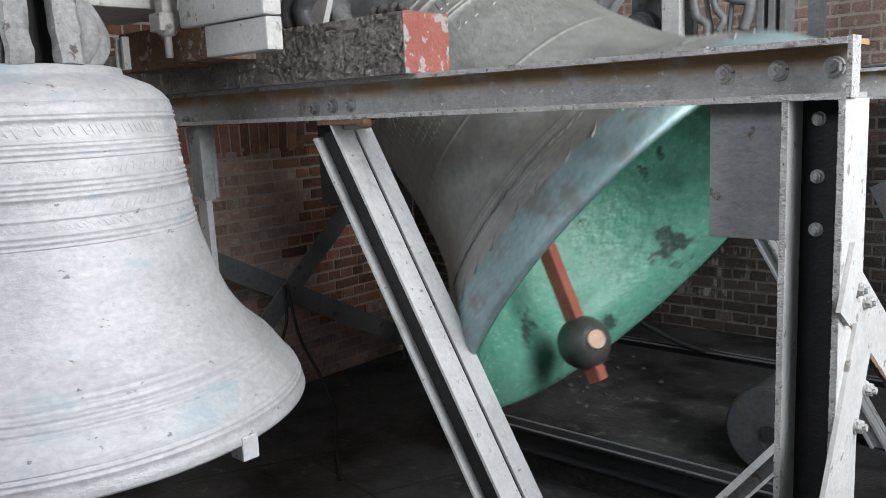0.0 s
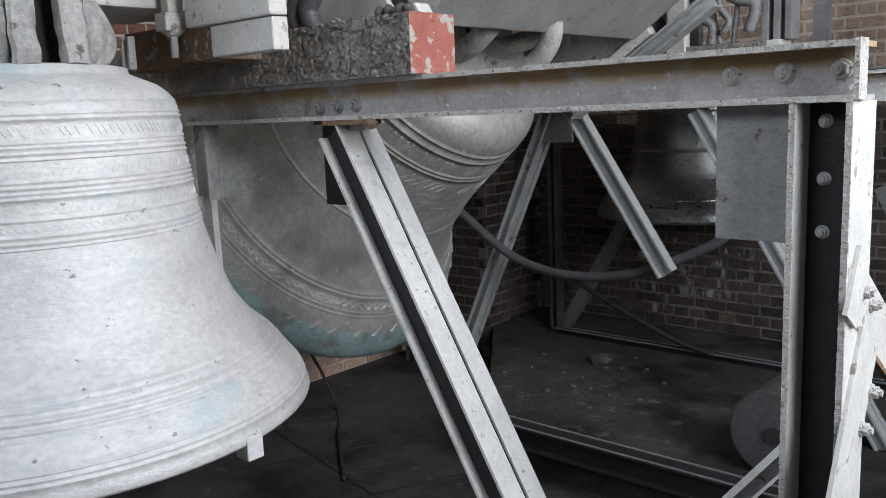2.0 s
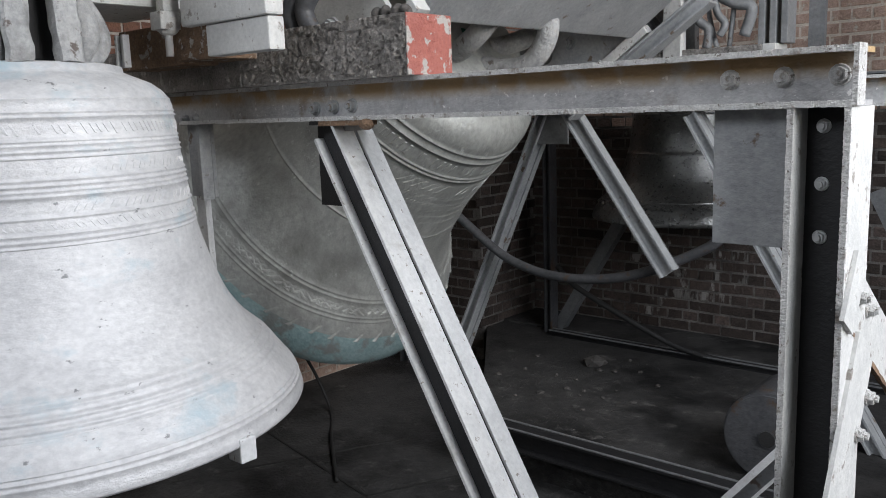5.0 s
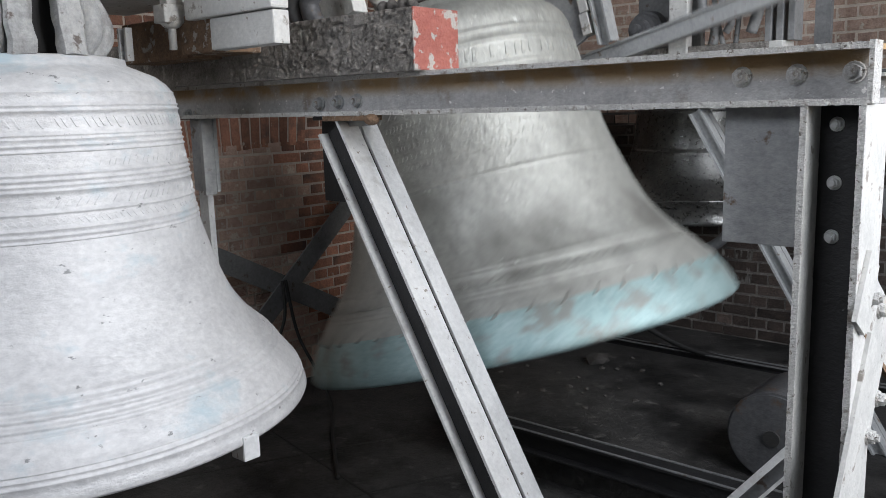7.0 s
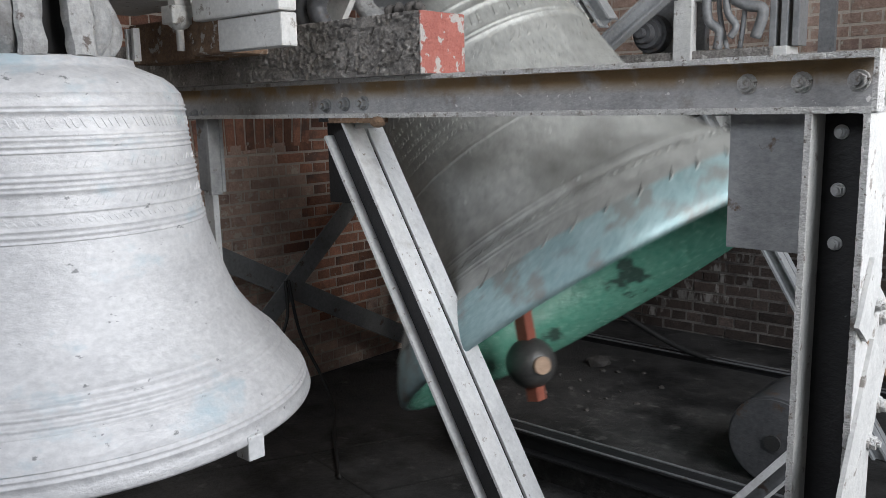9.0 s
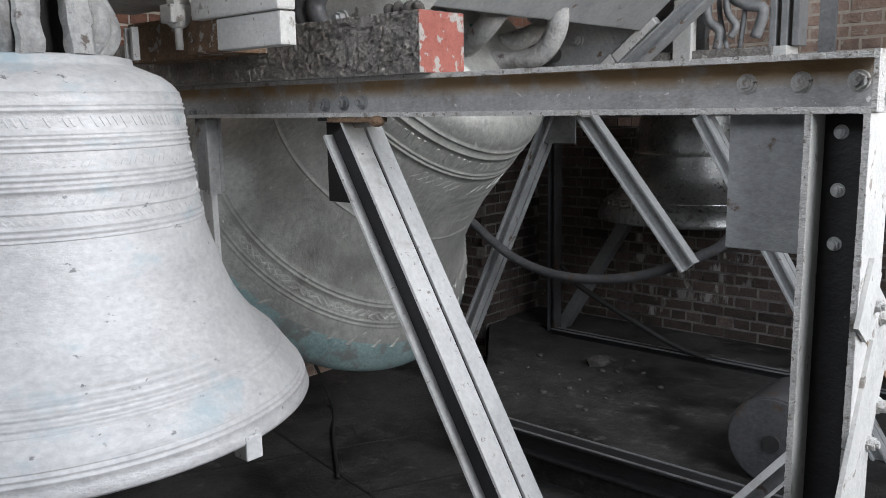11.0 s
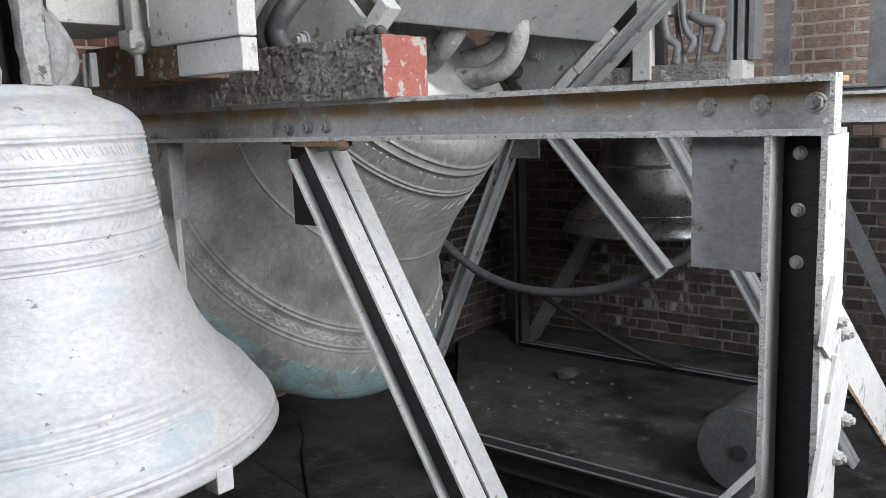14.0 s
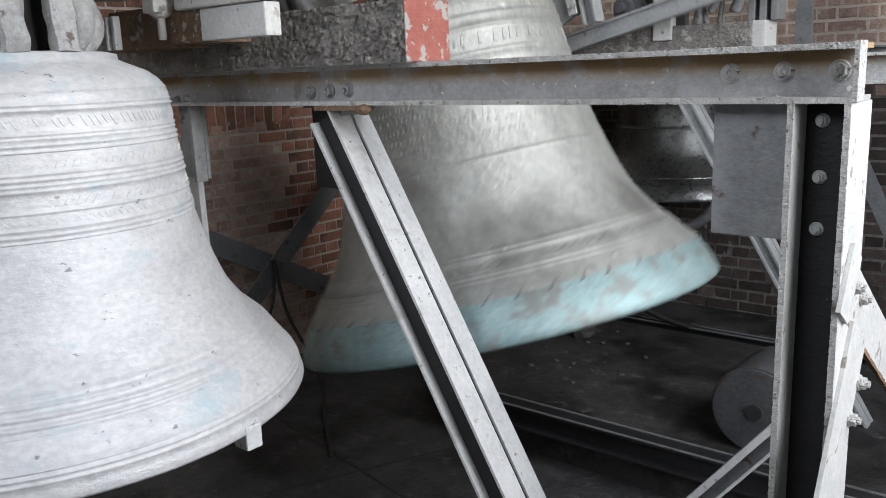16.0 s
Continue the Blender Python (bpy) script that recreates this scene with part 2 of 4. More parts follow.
def i_outline(w, h, tf, tw):
    """An I-section: w across the flanges, h high."""
    return [(-w / 2, -h / 2), (w / 2, -h / 2), (w / 2, -h / 2 + tf), (tw / 2, -h / 2 + tf), (tw / 2, h / 2 - tf), (w / 2, h / 2 - tf),
            (w / 2, h / 2), (-w / 2, h / 2), (-w / 2, h / 2 - tf), (-tw / 2, h / 2 - tf), (-tw / 2, -h / 2 + tf), (-w / 2, -h / 2 + tf)]


def angle_outline(w, t):
    return [(0, 0), (w, 0), (w, t), (t, t), (t, w), (0, w)]


def tube(bm, points, r, sides=10):
    """A round bar along a line of points."""
    rings = []
    pts = [Vector(p) for p in points]
    for i, p in enumerate(pts):
        d = (pts[min(i + 1, len(pts) - 1)] - pts[max(i - 1, 0)]).normalized()
        a = d.orthogonal().normalized() if i == 0 else (last - d * last.dot(d)).normalized()
        last = a
        b = d.cross(a)
        rr = r[i] if isinstance(r, (list, tuple)) else r
        rings.append([bm.verts.new(p + (a * math.cos(q) + b * math.sin(q)) * rr) for q in [2 * math.pi * k / sides for k in range(sides)]])
    for r0, r1 in zip(rings, rings[1:]):
        for k in range(sides):
            bm.faces.new((r0[k], r0[(k + 1) % sides], r1[(k + 1) % sides], r1[k]))
    bm.faces.new(rings[0][::-1])
    bm.faces.new(rings[-1])
    return bm


def curve_points(points, steps=8):
    """Points along a smooth line through the given ones."""
    pts = [Vector(p) for p in points]
    out = []
    for i in range(len(pts) - 1):
        p0, p1, p2, p3 = pts[max(i - 1, 0)], pts[i], pts[i + 1], pts[min(i + 2, len(pts) - 1)]
        for k in range(steps):
            s = k / steps
            out.append(0.5 * ((2 * p1) + (p2 - p0) * s + (2 * p0 - 5 * p1 + 4 * p2 - p3) * s * s + (3 * p1 - p0 - 3 * p2 + p3) * s ** 3))
    return out + [pts[-1]]


def lathe(bm, profile, sides, close=False):
    """Turns (radius, z, material) points round the z axis."""
    rings = [[bm.verts.new((r * math.cos(2 * math.pi * k / sides), r * math.sin(2 * math.pi * k / sides), z)) for k in range(sides)] for r, z, _ in profile]
    for i, (r0, r1) in enumerate(zip(rings, rings[1:])):
        for k in range(sides):
            f = bm.faces.new((r0[k], r0[(k + 1) % sides], r1[(k + 1) % sides], r1[k]))
            f.material_index = profile[i + 1][2]
            f.smooth = True
    return rings


BOLT_DIR = {"-y": Matrix.Rotation(radians(90), 4, "X"), "x": Matrix.Rotation(radians(90), 4, "Y"), "z": Matrix.Identity(4)}


def bolt(place, towards, parent, size=0.02, material=None):
    """A hexagonal bolt head on a round washer, out along an axis."""
    bm = bmesh.new()
    for r, h0, h1, k in ((size, 0.0, size * 0.22, 14), (size * 0.78, size * 0.22, size * 0.85, 6), (size * 0.45, size * 0.85, size * 1.25, 10)):
        bmesh.ops.create_cone(bm, cap_ends=True, segments=k, radius1=r, radius2=r * 0.93, depth=h1 - h0, matrix=Matrix.Translation((0, 0, (h0 + h1) / 2)))
    bm.transform(BOLT_DIR[towards])
    ob = part("bolt", bm, material or STEEL_EDGE, parent)
    ob.location = Vector(place)
    return ob


# ---- the tower room ----
FLOOR_Z, LEDGE_Z, WEST, NORTH, EAST, SOUTH, TOP = -0.62, -0.34, -5.0, 6.4, 2.4, -2.4, 5.2

bm = bmesh.new()
block(bm, (WEST - 0.6, SOUTH - 0.4, FLOOR_Z - 0.3), (EAST + 0.4, NORTH + 0.5, FLOOR_Z))
floor = tagged(part("floor", bm, FLOOR), "dark soot-stained concrete floor with joints and dust", "floor", kind="structure")
bm = bmesh.new()
prism(bm, [(-2.9, 3.94), (EAST, 3.94), (EAST, 5.9), (-4.2, 5.9), (-4.2, 5.66)], (0, 0, FLOOR_Z), (0, 0, LEDGE_Z), (1, 0, 0), (0, 1, 0))
deck = tagged(part("concrete_deck", bm, LEDGE), "raised sooty concrete deck under the bells", "floor", kind="structure")
bm = bmesh.new()
block(bm, (-4.2, 5.9, FLOOR_Z), (EAST, NORTH, LEDGE_Z + 0.02), 0.006)
ledge = tagged(part("concrete_ledge", bm, LEDGE), "dusty concrete ledge along the brick wall", "ledge", kind="structure")

bm = bmesh.new()
block(bm, (WEST - 0.6, SOUTH - 0.4, FLOOR_Z), (WEST, NORTH + 0.5, TOP))
wall_west = tagged(part("wall_west", bm, MORTAR), "old brick wall with a bricked-up arch and sooty mortar", "wall", kind="structure")
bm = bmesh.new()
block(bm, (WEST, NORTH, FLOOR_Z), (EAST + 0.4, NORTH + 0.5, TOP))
wall_north = tagged(part("wall_north", bm, MORTAR_DARK), "sooty brick wall with pale drips of lime", "wall", kind="structure")
bm = bmesh.new()
block(bm, (WEST, 5.62, FLOOR_Z), (-4.21, NORTH, TOP))
brick_pier = tagged(part("brick_pier", bm, MORTAR_DARK), "brick pier in the corner of the tower", "pier", kind="structure")


def wall_with_opening(name, a0, a1, b0, b1, z0, z1, along, place, depth, label):
    """A wall along one axis with one opening through it."""
    bm = bmesh.new()
    for p0, p1, q0, q1 in ((a0, b0, FLOOR_Z, TOP), (b1, a1, FLOOR_Z, TOP), (b0, b1, FLOOR_Z, z0), (b0, b1, z1, TOP)):
        if along == "y":
            block(bm, (place, p0, q0), (place + depth, p1, q1))
        else:
            block(bm, (p0, place, q0), (p1, place + depth, q1))
    return tagged(part(name, bm, PLASTER), label, "wall", kind="structure")


# Unseen walls that close the room; openings placed to fit the daylight.
wall_with_opening("wall_east", SOUTH, NORTH, 0.6, 4.0, 1.4, 4.8, "y", EAST, 0.4, "tower wall with a tall sound opening")
wall_with_opening("wall_south", WEST, EAST, -3.4, -0.6, 2.9, 4.5, "x", SOUTH - 0.4, 0.4, "tower wall with a wide sound opening high up")
bm = bmesh.new()
block(bm, (WEST - 0.6, SOUTH - 0.4, TOP), (EAST + 0.4, NORTH + 0.5, TOP + 0.2))
tagged(part("ceiling", bm, CEILING), "dark boarded ceiling over the bells", "ceiling", kind="structure")


# ---- steel frames ----
def rough_bar(bm, axis, a0, a1, lo, hi, step=0.004, amp=0.0016):
    """A bar along one axis with a square section between two corners, its surface broken by flaking."""
    count = int((a1 - a0) / step)
    (u0, v0), (u1, v1) = lo, hi
    um, vm = (u0 + u1) / 2, (v0 + v1) / 2
    rows = []
    for i in range(count + 1):
        row = []
        for u, v in ((u0, v0), (um, v0), (u1, v0), (u1, vm), (u1, v1), (um, v1), (u0, v1), (u0, vm)):
            a = a0 + (a1 - a0) * i / count
            q = Vector((a, u, v)) if axis == "x" else Vector((u, v, a))
            k = amp * (noise.noise(q * 170) + 0.6 * noise.noise(q * 60))
            d = Vector((0, u - um, v - vm)) if axis == "x" else Vector((u - um, v - vm, 0))
            row.append(bm.verts.new(q + d.normalized() * k))
        rows.append(row)
    for r0, r1 in zip(rows, rows[1:]):
        for k in range(8):
            bm.faces.new((r0[k], r0[(k + 1) % 8], r1[(k + 1) % 8], r1[k]))
    bm.faces.new(rows[0])
    bm.faces.new(rows[-1][::-1])
    return bm


def frame_beam(parent, x0, x1, y, z0, z1, depth=0.18, name="beam"):
    bm = bmesh.new()
    h = z1 - z0
    prism(bm, i_outline(depth, h, 0.014, 0.02), (x0, y, (z0 + z1) / 2), (x1, y, (z0 + z1) / 2), (0, 1, 0), (0, 0, 1))
    beam = part(name, bm, BEAM_STEEL, parent)
    for zz in (z0, z1 - 0.014):
        bm = bmesh.new()
        rough_bar(bm, "x", x0, x1, (y - depth / 2 - 0.004, zz - 0.001), (y - depth / 2 + 0.002, zz + 0.015))
        part("flange_edge", bm, STEEL_EDGE, beam, "flange edge with flaking pale paint")
    return beam


def double_strut(parent, top, bottom, y, width=0.11, near=0.13, far=0.115, gap=0.014, material=None):
    """A strut of two rolled sections side by side, in a plane of constant y."""
    tx, tz = top
    bx, bz = bottom
    for y0, y1 in ((y, y + near), (y + near + gap, y + near + gap + far)):
        w, t, d = width, 0.012, y1 - y0
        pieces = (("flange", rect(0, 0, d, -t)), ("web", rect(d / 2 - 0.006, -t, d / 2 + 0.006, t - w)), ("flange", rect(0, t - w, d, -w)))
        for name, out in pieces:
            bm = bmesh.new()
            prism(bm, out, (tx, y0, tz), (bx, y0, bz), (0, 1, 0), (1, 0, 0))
            # Near-black webs paint in the shade between the pale flanges.
            part(name, bm, material or (STEEL_BLACK if name == "web" else STEEL_PALE), parent)


front_frame = thing("steel_framework", -2.0, 2.45, FLOOR_Z, "grey painted riveted steel bell frame, paint flaking at the edges", "bell frame", "steel bell frames")
front_frame.location = (0, 0, 0)
frame_beam(front_frame, -4.4, -0.464, 2.45, 1.483, 1.627)
for x, z in ((-2.498, 1.53), (-2.387, 1.534), (-2.281, 1.536), (-3.446, 1.506), (-3.362, 1.51)):
    bolt((x, 2.44, z), "-y", front_frame, 0.029 if x > -3 else 0.023, STEEL)
for x in (-0.793, -0.652, -0.516):
    bolt((x, 2.44, 1.56), "-y", front_frame, 0.028)
bm = bmesh.new()
rough_bar(bm, "z", 1.486, 1.631, (-0.464, 2.358), (-0.452, 2.425))
part("end_cap", bm, STEEL_EDGE, front_frame, "beam end with thick flaking white paint")
# corner post
for x, mat in ((-0.604, PAINT_PALE), (-0.470, PAINT_PALE)):
    bm = bmesh.new()
    block(bm, (x - 0.007, 2.36, FLOOR_Z), (x + 0.007, 2.56, 1.482), 0.002)
    part("post_flange", bm, mat, front_frame)
# The post's web is coloured near-black for the shade between its flanges.
bm = bmesh.new()
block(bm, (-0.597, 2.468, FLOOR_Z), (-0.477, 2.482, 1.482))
part("post_web", bm, STEEL_BLACK, front_frame, "web of the post, shade between its flanges painted near-black")
for x in (-0.604, -0.470):
    bm = bmesh.new()
    rough_bar(bm, "z", FLOOR_Z, 1.48, (x - 0.008, 2.354), (x + 0.008, 2.361))
    part("flange_edge", bm, STEEL_EDGE, front_frame, "post edge with flaking pale paint")
for z in (1.434, 1.286, 1.147):
    bolt((-0.557, 2.468, z), "-y", front_frame, 0.019, STEEL_PALE)
bm = bmesh.new()
block(bm, (-0.835, 2.44, 1.115), (-0.612, 2.46, 1.482), 0.003)
part("gusset_plate", bm, STEEL, front_frame)
bm = bmesh.new()
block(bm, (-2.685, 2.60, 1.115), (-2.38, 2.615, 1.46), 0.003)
part("gusset_plate", bm, STEEL_BLACK, front_frame)
bm = bmesh.new()
block(bm, (-2.70, 2.565, 1.462), (-2.42, 2.70, 1.482), 0.003)
part("bearing_plate", bm, STEEL_DARK, front_frame)
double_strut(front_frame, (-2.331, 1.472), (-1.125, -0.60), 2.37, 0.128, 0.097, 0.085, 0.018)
bm = bmesh.new()
prism(bm, [(0, 0), (0.15, 0), (0.02, -0.30), (0, -0.30)], (-2.325, 2.42, 1.47), (-2.312, 2.42, 1.47), (0, 1, 0), (0, 0, 1))
part("filler_plate", bm, STEEL, front_frame)
bm = bmesh.new()
block(bm, (-2.40, 2.36, 1.462), (-2.14, 2.43, 1.482), 0.003)
part("end_plate", bm, RUST, front_frame, "rusty end plate")
bm = bmesh.new()
bmesh.ops.create_uvsphere(bm, u_segments=14, v_segments=8, radius=0.026, matrix=Matrix.Translation((-2.12, 2.355, 1.466)) @ Matrix.Diagonal((1.3, 1, 0.8, 1)))
part("bolt", bm, RUST, front_frame, "rusty rounded bolt head")
# braces in the plane of the corner post
bm = bmesh.new()
prism(bm, rect(-0.08, 0, 0.08, 0.012), (-0.478, 2.40, 1.04), (-0.478, 4.70, -0.444), (0, 0, 1), (1, 0, 0))
part("brace", bm, PAINT_PALE, front_frame)
bm = bmesh.new()
for i in range(120):
    a, b = i / 120, (i + 1) / 120
    p0 = Vector((-0.470, 2.36, 0.968)).lerp(Vector((-0.470, 4.66, -0.516)), a)
    p1 = Vector((-0.470, 2.36, 0.968)).lerp(Vector((-0.470, 4.66, -0.516)), b)
    w = random.uniform(0.003, 0.008)
    prism(bm, rect(-w, -0.006, w, 0.008), p0, p1, (0, 0, 1), (1, 0, 0))
part("brace_edge", bm, RUST, front_frame, "rusty worn edge of the brace")
bm = bmesh.new()
prism(bm, rect(-0.09, 0, 0.09, 0.012), (-0.464, 2.56, 0.86), (-0.464, 1.72, -0.60), (0, 1, 0), (1, 0, 0))
part("brace", bm, PAINT_PALE, front_frame)
bm = bmesh.new()
prism(bm, rect(-0.05, 0, 0.05, 0.012), (-0.462, 2.37, 0.94), (-0.462, 2.47, 1.10), (0, 1, 0), (1, 0, 0))
part("gusset_plate", bm, PAINT_PALE, front_frame)
for y, z in ((2.517, 0.988), (2.60, 0.938), (2.58, 0.70), (2.50, 0.62)):
    bolt((-0.452 if z < 0.8 else -0.466, y, z), "x", front_frame, 0.024)
# lower braces behind the post
bm = bmesh.new()
prism(bm, rect(-0.05, -0.012, 0.05, 0.012), (-1.555, 2.9, -0.62), (-0.59, 2.9, 0.60), (0, 1, 0))
part("brace", bm, STEEL_PALE, front_frame)
bm = bmesh.new()
prism(bm, rect(-0.05, -0.062, 0.05, -0.052), (-1.555, 2.9, -0.62), (-0.59, 2.9, 0.60), (0, 1, 0), (-0.784, 0, 0.62))
part("brace", bm, STEEL_PALE, front_frame)
bm = bmesh.new()
prism(bm, rect(-0.006, -0.052, 0.006, -0.012), (-1.555, 2.9, -0.62), (-0.59, 2.9, 0.60), (0, 1, 0), (-0.784, 0, 0.62))
part("brace_web", bm, STEEL_MID, front_frame)
# left end bracket
bm = bmesh.new()
block(bm, (-3.45, 2.44, 1.14), (-3.26, 2.46, 1.48), 0.003)
part("gusset_plate", bm, STEEL, front_frame)
bm = bmesh.new()
block(bm, (-3.285, 2.38, 1.13), (-3.262, 2.44, 1.48), 0.003)
part("bracket", bm, STEEL, front_frame)
bm = bmesh.new()
prism(bm, angle_outline(0.07, 0.012), (-3.45, 2.46, 1.16), (-3.43, 2.46, 0.05), (1, 0, 0), (0, 1, 0))
part("post", bm, STEEL_PALE, front_frame)

back_frame = thing("steel_framework", 0, 0, 0, "grey steel bell frame with diagonal struts behind the bell", "bell frame", "steel bell frames")
frame_beam(back_frame, -4.6, 1.6, 4.80, 1.46, 1.61)
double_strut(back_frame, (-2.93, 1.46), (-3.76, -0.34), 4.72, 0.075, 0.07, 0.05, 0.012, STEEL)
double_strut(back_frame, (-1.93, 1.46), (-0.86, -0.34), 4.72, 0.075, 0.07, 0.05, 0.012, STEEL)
bm = bmesh.new()
block(bm, (-3.02, 4.74, 1.27), (-2.78, 4.755, 1.46), 0.002)
part("gusset_plate", bm, STEEL_MID, back_frame)
# The far frame's steel is darker than the front frame's.
far_frame = thing("steel_framework", 0, 0, 0, "dark steel frame of columns and braces before the brick wall", "bell frame", "steel bell frames")
bm = bmesh.new()
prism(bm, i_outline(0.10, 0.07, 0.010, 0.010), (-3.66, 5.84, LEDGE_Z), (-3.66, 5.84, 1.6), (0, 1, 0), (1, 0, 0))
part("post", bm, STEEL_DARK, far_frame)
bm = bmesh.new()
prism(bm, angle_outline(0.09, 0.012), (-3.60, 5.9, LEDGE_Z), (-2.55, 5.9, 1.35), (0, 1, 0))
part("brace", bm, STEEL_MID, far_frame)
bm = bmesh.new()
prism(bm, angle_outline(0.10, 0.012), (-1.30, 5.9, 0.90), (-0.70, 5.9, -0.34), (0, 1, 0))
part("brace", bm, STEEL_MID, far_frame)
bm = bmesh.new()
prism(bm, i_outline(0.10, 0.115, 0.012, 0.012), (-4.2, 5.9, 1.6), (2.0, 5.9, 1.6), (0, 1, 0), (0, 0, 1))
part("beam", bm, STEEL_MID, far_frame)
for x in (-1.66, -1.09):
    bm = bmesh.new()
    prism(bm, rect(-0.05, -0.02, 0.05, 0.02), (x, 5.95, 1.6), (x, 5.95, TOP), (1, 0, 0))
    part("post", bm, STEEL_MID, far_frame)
# floor beams
for y, z, x0, wide in ((3.86, LEDGE_Z + 0.05, -2.90, 0.06), (5.74, LEDGE_Z + 0.05, -3.6, 0.035)):
    # The shade on the beam's sides is put into its near-black colour.
    bm = bmesh.new()
    prism(bm, i_outline(wide * 2, 0.13, 0.012, 0.012), (x0, y, z - 0.065), (2.2, y, z - 0.065), (0, 1, 0), (0, 0, 1))
    rail = tagged(part("floor_beam", bm, STEEL_BLACK), "dusty steel beam lying along the floor, its shade painted near-black", "steel beam", "floor beams")
    # Paler strips stand in for light caught along both top edges.
    for dy in (-wide, wide):
        bm = bmesh.new()
        prism(bm, rect(-0.007, -0.004, 0.007, 0.004), (x0, y + dy * 0.86, z + 0.002), (2.2, y + dy * 0.86, z + 0.002), (0, 1, 0), (0, 0, 1))
        part("worn_edge", bm, STEEL_MID, rail, "paler edge strip, light along the edge painted in")

# wall cross brace
cross = thing("cross_brace", 0, 0, 0, "flat grey steel cross brace before the brick wall", "brace")
for p0, p1 in (((-4.7, 3.0, 0.72), (-4.7, 5.2, -0.44)), ((-4.69, 3.35, -0.25), (-4.69, 4.75, 0.95))):
    bm = bmesh.new()
    prism(bm, rect(-0.075, -0.006, 0.075, 0.006), p0, p1, (0, 0, 1), (1, 0, 0))
    part("flat_bar", bm, STEEL_MID, cross)
bm = bmesh.new()
prism(bm, i_outline(0.1, 0.1, 0.012, 0.012), (-4.72, 5.2, FLOOR_Z), (-4.72, 5.2, 1.7), (0, 1, 0), (1, 0, 0))
part("post", bm, STEEL_DARK, cross)

# ---- timber beams ----
def cracked_timber(x0, x1, y0, y1, z0, z1, step=0.006, depth=0.010):
    """A squared timber whose side is covered with cracked, curling tar."""
    bm = bmesh.new()
    nx = int((x1 - x0) / step)
    ring = [(y0, z0 + (z1 - z0) * k / 22) for k in range(23)] + [(y0 + (y1 - y0) * k / 8, z1) for k in range(1, 9)] + [(y1, z0)]
    rows = []
    for i in range(nx + 1):
        x = x0 + (x1 - x0) * i / nx
        row = []
        for k, (y, z) in enumerate(ring):
            v = Vector((x, y, z))
            if 0 < k < 31 and 0 < i < nx:
                d = noise.voronoi(Vector((x * 14 + noise.noise(v * 7) * 1.1, y * 10, z * 18 + noise.noise(v * 5) * 1.1)))[0]
                crack = min((d[1] - d[0]) * 6, 1.0) * (0.7 + 0.9 * d[0])
                lift = depth * min(max((x + 3.3) / 0.9, 0.25), 1.0) * (noise.noise(v * 12) * 0.5 + noise.noise(v * 55) * 0.45 + crack * 1.1 - 0.8)
                if k < 23:
                    v.y -= lift
                else:
                    v.z += lift * 0.7
            row.append(bm.verts.new(v))
        rows.append(row)
    n = len(ring)
    for a, b in zip(rows, rows[1:]):
        for k in range(n):
            bm.faces.new((a[k], a[(k + 1) % n], b[(k + 1) % n], b[k]))
    bm.faces.new(rows[0])
    bm.faces.new(rows[-1][::-1])
    return bm


x0, x1 = -4.4, -1.855
bm = cracked_timber(x0, x1, 2.305, 2.535, 1.628, 1.836)
tarred = tagged(part("timber_beam", bm, WOOD_TAR), "cracked black tarred timber beam lying on the steel frame", "timber beam")
bm = bmesh.new()
block(bm, (x1 - 0.001, 2.302, 1.630), (x1 + 0.006, 2.533, 1.836), 0.003)
part("painted_end", bm, WOOD_RED, tarred, "end grain with flaking red paint")
bm = bmesh.new()
block(bm, (-4.4, 4.72, 1.612), (-1.56, 4.92, 1.80), 0.01)
timber_back = tagged(part("timber_beam", bm, WOOD_TAR), "black timber beam lying on the back frame", "timber beam")
bm = bmesh.new()
block(bm, (-1.56, 4.73, 1.614), (-1.49, 4.91, 1.80), 0.004)
part("painted_end", bm, PAINT_PALE, timber_back)

# ---- bells ----
# outline of the front bell: radius and height over the lip, for a lip radius of 0.885
OUTLINE = [(0.0, 1.205), (0.30, 1.205), (0.334, 1.197), (0.337, 1.178), (0.36, 1.168), (0.438, 1.135), (0.475, 1.10), (0.490, 1.065), (0.496, 1.0), (0.502, 0.935),
           (0.518, 0.81), (0.536, 0.665), (0.559, 0.58), (0.591, 0.472), (0.634, 0.363), (0.699, 0.273), (0.767, 0.205), (0.835, 0.126), (0.873, 0.06), (0.885, 0.012), (0.878, 0.0)]
RINGS = [(1.085, 0.003, 0.004), (1.045, 0.004, 0.005), (1.03, 0.005, 0.005), (0.962, 0.004, 0.005), (0.948, 0.003, 0.004), (0.930, 0.005, 0.005), (0.912, 0.004, 0.005), (0.848, 0.004, 0.005),
         (0.832, 0.005, 0.005), (0.815, 0.003, 0.004), (0.800, 0.005, 0.005), (0.738, 0.004, 0.005), (0.69, 0.004, 0.005), (0.672, 0.005, 0.006), (0.655, 0.003, 0.004),
         (0.252, 0.004, 0.005), (0.235, 0.006, 0.006), (0.212, 0.009, 0.008), (0.188, 0.006, 0.006), (0.170, 0.003, 0.004), (0.092, 0.004, 0.004), (0.078, 0.004, 0.004), (0.062, 0.003, 0.004)]

RINGS_SWING = [(1.02, 0.004, 0.005), (0.985, 0.004, 0.005), (0.90, 0.004, 0.006), (0.885, 0.004, 0.005), (0.56, 0.002, 0.004), (0.275, 0.0018, 0.004), (0.262, 0.002, 0.004), (0.212, 0.002, 0.004), (0.198, 0.0018, 0.004)]


def outline_radius(z):
    zs, rs = [p[1] for p in OUTLINE[2:]][::-1], [p[0] for p in OUTLINE[2:]][::-1]
    return float(np.interp(z, zs, rs))


